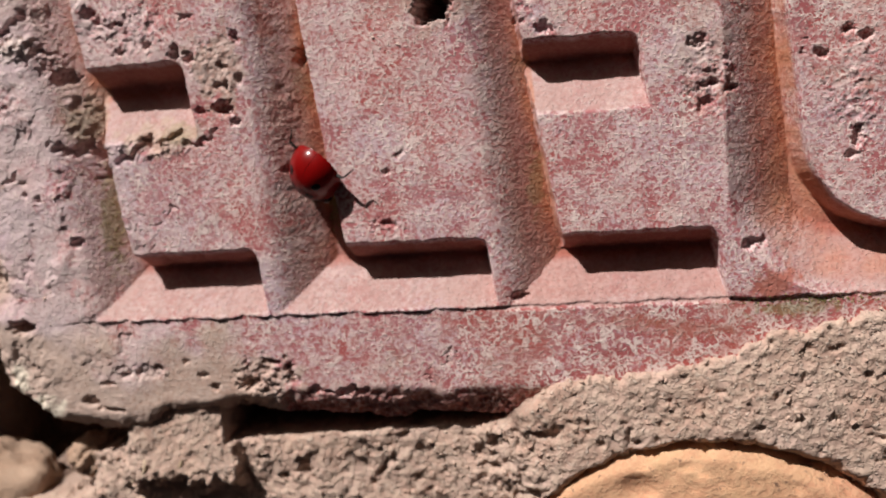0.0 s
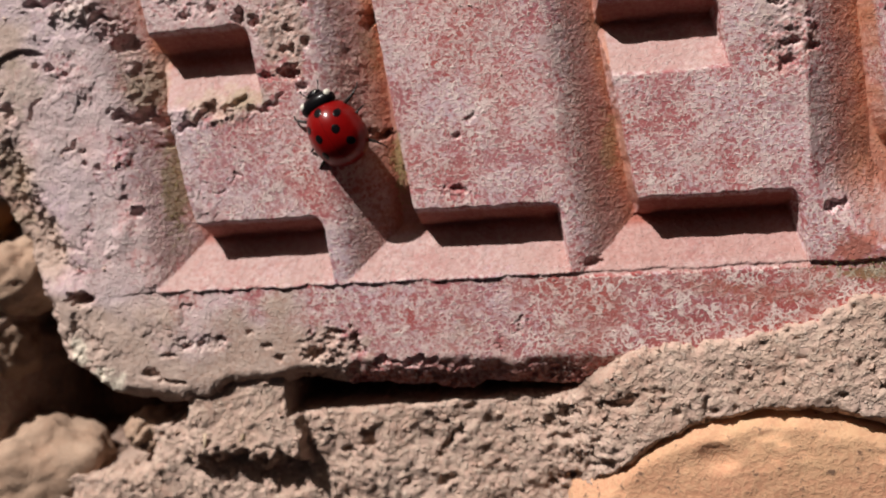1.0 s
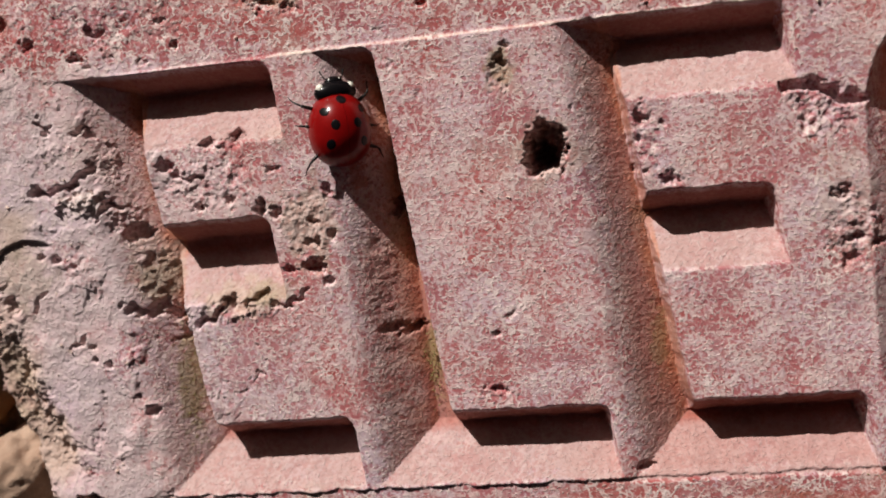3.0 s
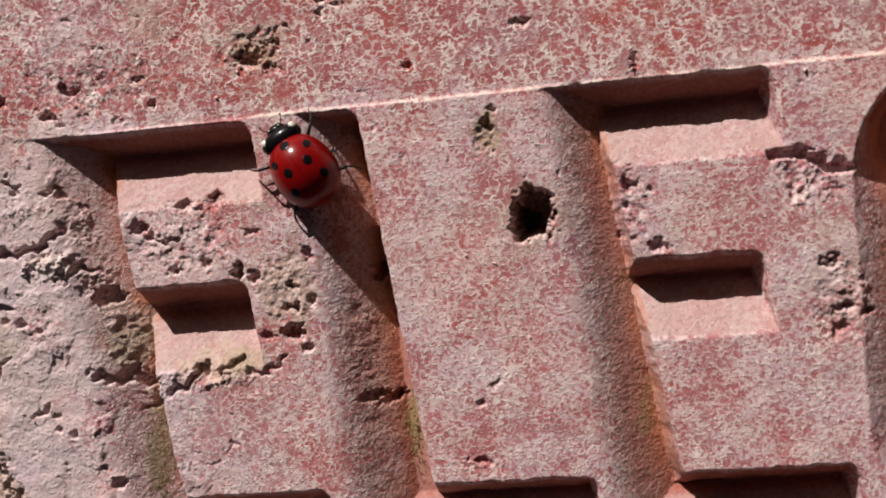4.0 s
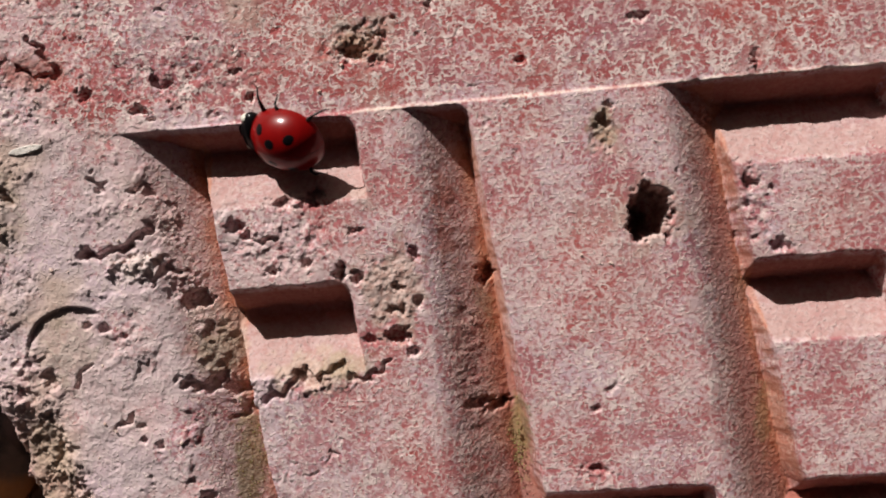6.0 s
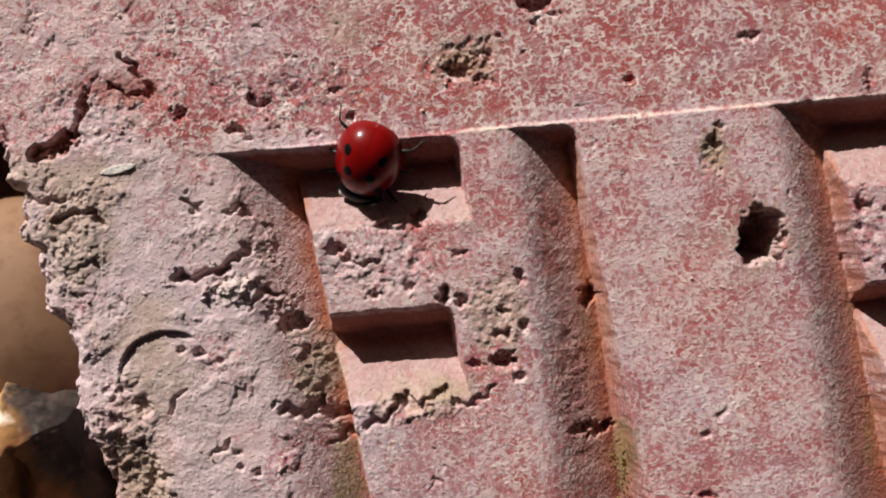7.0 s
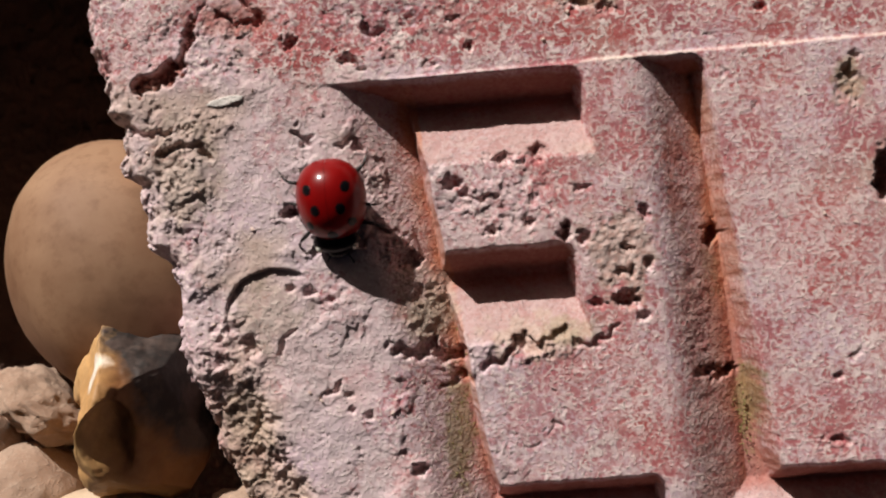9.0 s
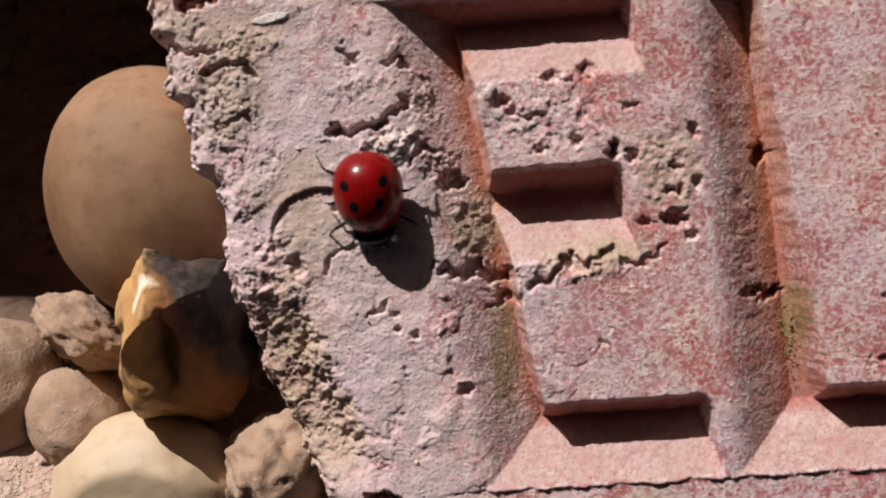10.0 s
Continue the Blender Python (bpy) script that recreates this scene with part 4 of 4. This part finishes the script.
def build_ladybird():
    bug = new("ladybird")
    tagged(bug, "seven-spot ladybird with glossy red wing cases walking on the brick", "ladybird")
    for side in (1, -1):
        case = part("wing_case", wing_case(side), RED, bug, "glossy red wing case with black spots")
        for u, v, r in ((1.45, 1.6, 0.4), (0.25, 0.95, 0.47), (-1.3, 1.45, 0.44)):
            bm = bmesh.new()
            shell_patch(bm, 0.03, 6, 20, u, side * v, r, r * 0.85)
            part("spot", bm, BLACK, case, "round black spot")
    bm = bmesh.new()
    shell_patch(bm, 0.03, 6, 20, 2.35, 0, 0.42, 0.45)
    part("spot", bm, BLACK, bug, "black spot behind the neck shield")
    part("abdomen", blob((-0.1, 0, 0.7), (2.75, 2.25, 0.5)), BLACK, bug, "black underside")
    shield = part("neck_shield", blob((3.1, 0, 1.1), (1.0, 1.85, 1.0)), BLACK, bug, "glossy black neck shield with white corners")
    for side in (1, -1):
        part("white_mark", blob((3.5, side * 1.32, 1.22), (0.42, 0.36, 0.5), 12, 8), WHITE, shield, "white corner mark")
    head = part("head", blob((3.95, 0, 0.95), (0.55, 0.85, 0.62)), BLACK, bug, "small black head")
    for side in (1, -1):
        part("eye_mark", blob((4.2, side * 0.42, 1.28), (0.13, 0.11, 0.11), 10, 6), WHITE, head, "tiny white mark beside the eye")
        part("antenna", tube(((4.1, side * 0.5, 0.9), (4.5, side * 0.85, 1.0), (4.85, side * 1.0, 0.85), (5.0, side * 1.02, 0.8)), (0.05, 0.045, 0.05, 0.1)), LEG, head, "short black antenna")
    legs = []
    for side in (1, -1):
        for x, reach in ((1.7, 0.9), (0.2, 0.1), (-1.3, -0.9)):
            leg = part("leg", tube(((0, 0, 0), (reach * 0.5, side * 0.9, 0.16), (reach * 0.9, side * 1.6, 0.22), (reach * 1.0, side * 1.72, 0.17)), (0.18, 0.17, 0.14, 0.08)), LEG, bug, "jointed black leg")
            part("shin", tube(((reach * 0.95, side * 1.66, 0.2), (reach * 1.15, side * 1.85, 0.12), (reach * 1.5, side * 2.05, -0.35), (reach * 1.75, side * 2.15, -0.62), (reach * 2.1, side * 2.3, -0.66)),
                              (0.09, 0.1, 0.075, 0.055, 0.04)), LEG, leg)
            leg.matrix_basis = pose(x * BM, side * 1.3 * BM, 0.68 * BM)
            legs.append((leg, x, side))
    return bug, legs


bug, legs = build_ladybird()


def rootlet(way):
    bm = tube(way, [0.2, 0.2, 0.17, 0.13], 8)
    me = bpy.data.meshes.new("rootlet")
    bm.to_mesh(me)
    bm.free()
    me.shade_smooth()
    me.materials.append(PALE)
    tagged(new("rootlet", me), "thin pale rootlet hanging out of the soil", "root", "rootlets in the soil crust")


rootlet([(-14.6, -20.9, -0.9), (-14.7, -22.0, -0.7), (-15.3, -22.9, -0.9), (-16.6, -23.4, -1.4)])
rootlet([(-10.6, -20.6, -1.0), (-10.7, -21.4, -0.8), (-11.3, -22.2, -1.0), (-12.3, -22.5, -1.5)])

# seconds; middle of the body, mm; the way its back faces; the way it heads
BUG = [
    (0.0, (5.8, 6.4, -0.2), (-0.55, -0.6, 0.58), (-0.75, -1.0)),
    (0.2, (6.2, 7.0, 0.5), (-0.35, -0.3, 0.85), (-0.75, -0.65)),
    (0.4, (5.6, 6.6, 0.6), (-0.1, -0.25, 0.95), (-0.98, -0.1)),
    (0.6, (4.8, 5.9, 0.6), (0.1, -0.25, 0.95), (-0.87, 0.5)),
    (0.8, (3.6, 6.4, 0.7), (0.1, -0.2, 0.95), (-0.75, 0.66)),
    (1.0, (2.1, 7.3, 1.0), (-0.05, -0.1, 0.98), (-0.45, 0.9)),
    (1.2, (1.0, 11.2, 1.1), (0.05, 0.0, 1.0), (-0.3, 0.95)),
    (1.4, (0.7, 14.3, 1.1), (0.2, 0.0, 0.97), (-0.1, 1.0)),
    (1.6, (2.1, 16.9, 0.4), (0.28, 0.0, 0.95), (0.05, 1.0)),
    (1.8, (2.7, 18.0, 0.1), (0.32, 0.0, 0.94), (0.25, 0.97)),
    (2.0, (2.6, 18.7, 0.1), (0.32, 0.0, 0.94), (0.25, 0.97)),
    (2.3, (3.0, 20.3, 0.0), (0.32, 0.0, 0.94), (0.05, 1.0)),
    (2.6, (2.8, 21.7, 0.0), (0.45, 0.0, 0.88), (0.35, 0.93)),
    (2.9, (2.0, 23.1, 0.3), (0.52, 0.05, 0.85), (-0.05, 1.0)),
    (3.2, (1.3, 24.4, 0.6), (0.45, 0.05, 0.88), (0.05, 1.0)),
    (3.7, (0.6, 25.2, 1.1), (0.15, 0.0, 0.98), (-0.3, 0.95)),
    (4.3, (-0.2, 25.7, 1.4), (-0.05, 0.05, 1.0), (-0.8, 0.6)),
    (4.5, (-1.4, 26.8, 1.4), (-0.35, 0.0, 0.93), (-0.95, 0.3)),
    (4.7, (-2.5, 26.9, 1.1), (-0.4, -0.1, 0.9), (-0.93, 0.35)),
    (4.9, (-3.5, 27.4, 0.9), (-0.6, -0.25, 0.78), (-0.95, 0.3)),
    (5.2, (-4.6, 27.0, 0.8), (-0.6, -0.35, 0.75), (-0.97, 0.2)),
    (5.7, (-7.4, 27.9, 0.6), (-0.4, -0.6, 0.7), (-1.0, 0.1)),
    (6.3, (-10.7, 28.0, 0.4), (-0.4, -0.6, 0.7), (-1.0, 0.05)),
    (6.5, (-11.8, 28.2, 0.3), (-0.62, -0.42, 0.65), (-0.85, -0.4)),
    (6.7, (-10.8, 28.2, 0.3), (-0.5, -0.5, 0.7), (-0.75, -0.6)),
    (6.9, (-10.6, 28.2, 0.4), (-0.3, -0.5, 0.8), (-0.5, -0.87)),
    (7.1, (-10.7, 28.1, 0.4), (-0.2, -0.5, 0.85), (-0.4, -0.92)),
    (7.3, (-11.1, 28.1, 0.4), (-0.48, -0.6, 0.65), (-0.97, -0.1)),
    (7.5, (-12.5, 28.2, 0.5), (-0.55, -0.58, 0.62), (-1.0, 0.0)),
    (7.7, (-14.8, 28.1, 0.6), (-0.5, -0.58, 0.65), (-1.0, 0.0)),
    (7.9, (-17.5, 28.4, 0.9), (-0.38, -0.5, 0.78), (-1.0, -0.05)),
    (8.1, (-19.1, 28.2, 1.1), (-0.25, -0.45, 0.86), (-0.95, -0.25)),
    (8.3, (-20.0, 27.1, 1.2), (-0.1, -0.45, 0.88), (-0.8, -0.6)),
    (8.5, (-20.8, 26.0, 1.3), (-0.05, -0.42, 0.9), (-0.5, -0.87)),
    (8.7, (-21.3, 24.2, 1.4), (0.0, -0.3, 0.95), (-0.3, -0.95)),
    (8.9, (-21.9, 22.3, 1.4), (0.0, -0.2, 0.97), (-0.02, -1.0)),
    (9.2, (-22.3, 19.9, 1.4), (0.02, -0.26, 0.95), (0.05, -1.0)),
    (9.5, (-22.2, 19.1, 1.4), (0.03, -0.28, 0.95), (0.06, -1.0)),
    (9.7, (-22.6, 17.3, 1.4), (0.03, -0.28, 0.95), (0.06, -1.0)),
    (10.0, (-23.2, 16.1, 1.6), (0.03, -0.28, 0.95), (0.06, -1.0)),
]


def stand(middle, up, heading):
    z = Vector(up).normalized()
    x = Vector((*heading, 0))
    x = (x - z * x.dot(z)).normalized()
    turn = Matrix((x, z.cross(x), z)).transposed().to_4x4()
    return Matrix.Translation((Vector(middle) - 1.4 * z) * MM) @ turn


def motions():
    walk(bug, [(t, stand(p, up, way)) for t, p, up, way in BUG])
    for k, (leg, x, side) in enumerate(legs):
        beat = math.pi * (k % 3 + (side > 0))
        rows = []
        for i in range(51):
            t = i * 0.2
            swing = math.sin(2 * math.pi * t / 0.83 + beat)
            rows.append((t, pose(x * BM, side * 1.3 * BM, 0.68 * BM, side * 5 * max(0.0, math.cos(2 * math.pi * t / 0.83 + beat)), 0, side * 14 * swing)))
        walk(leg, rows)


motions()
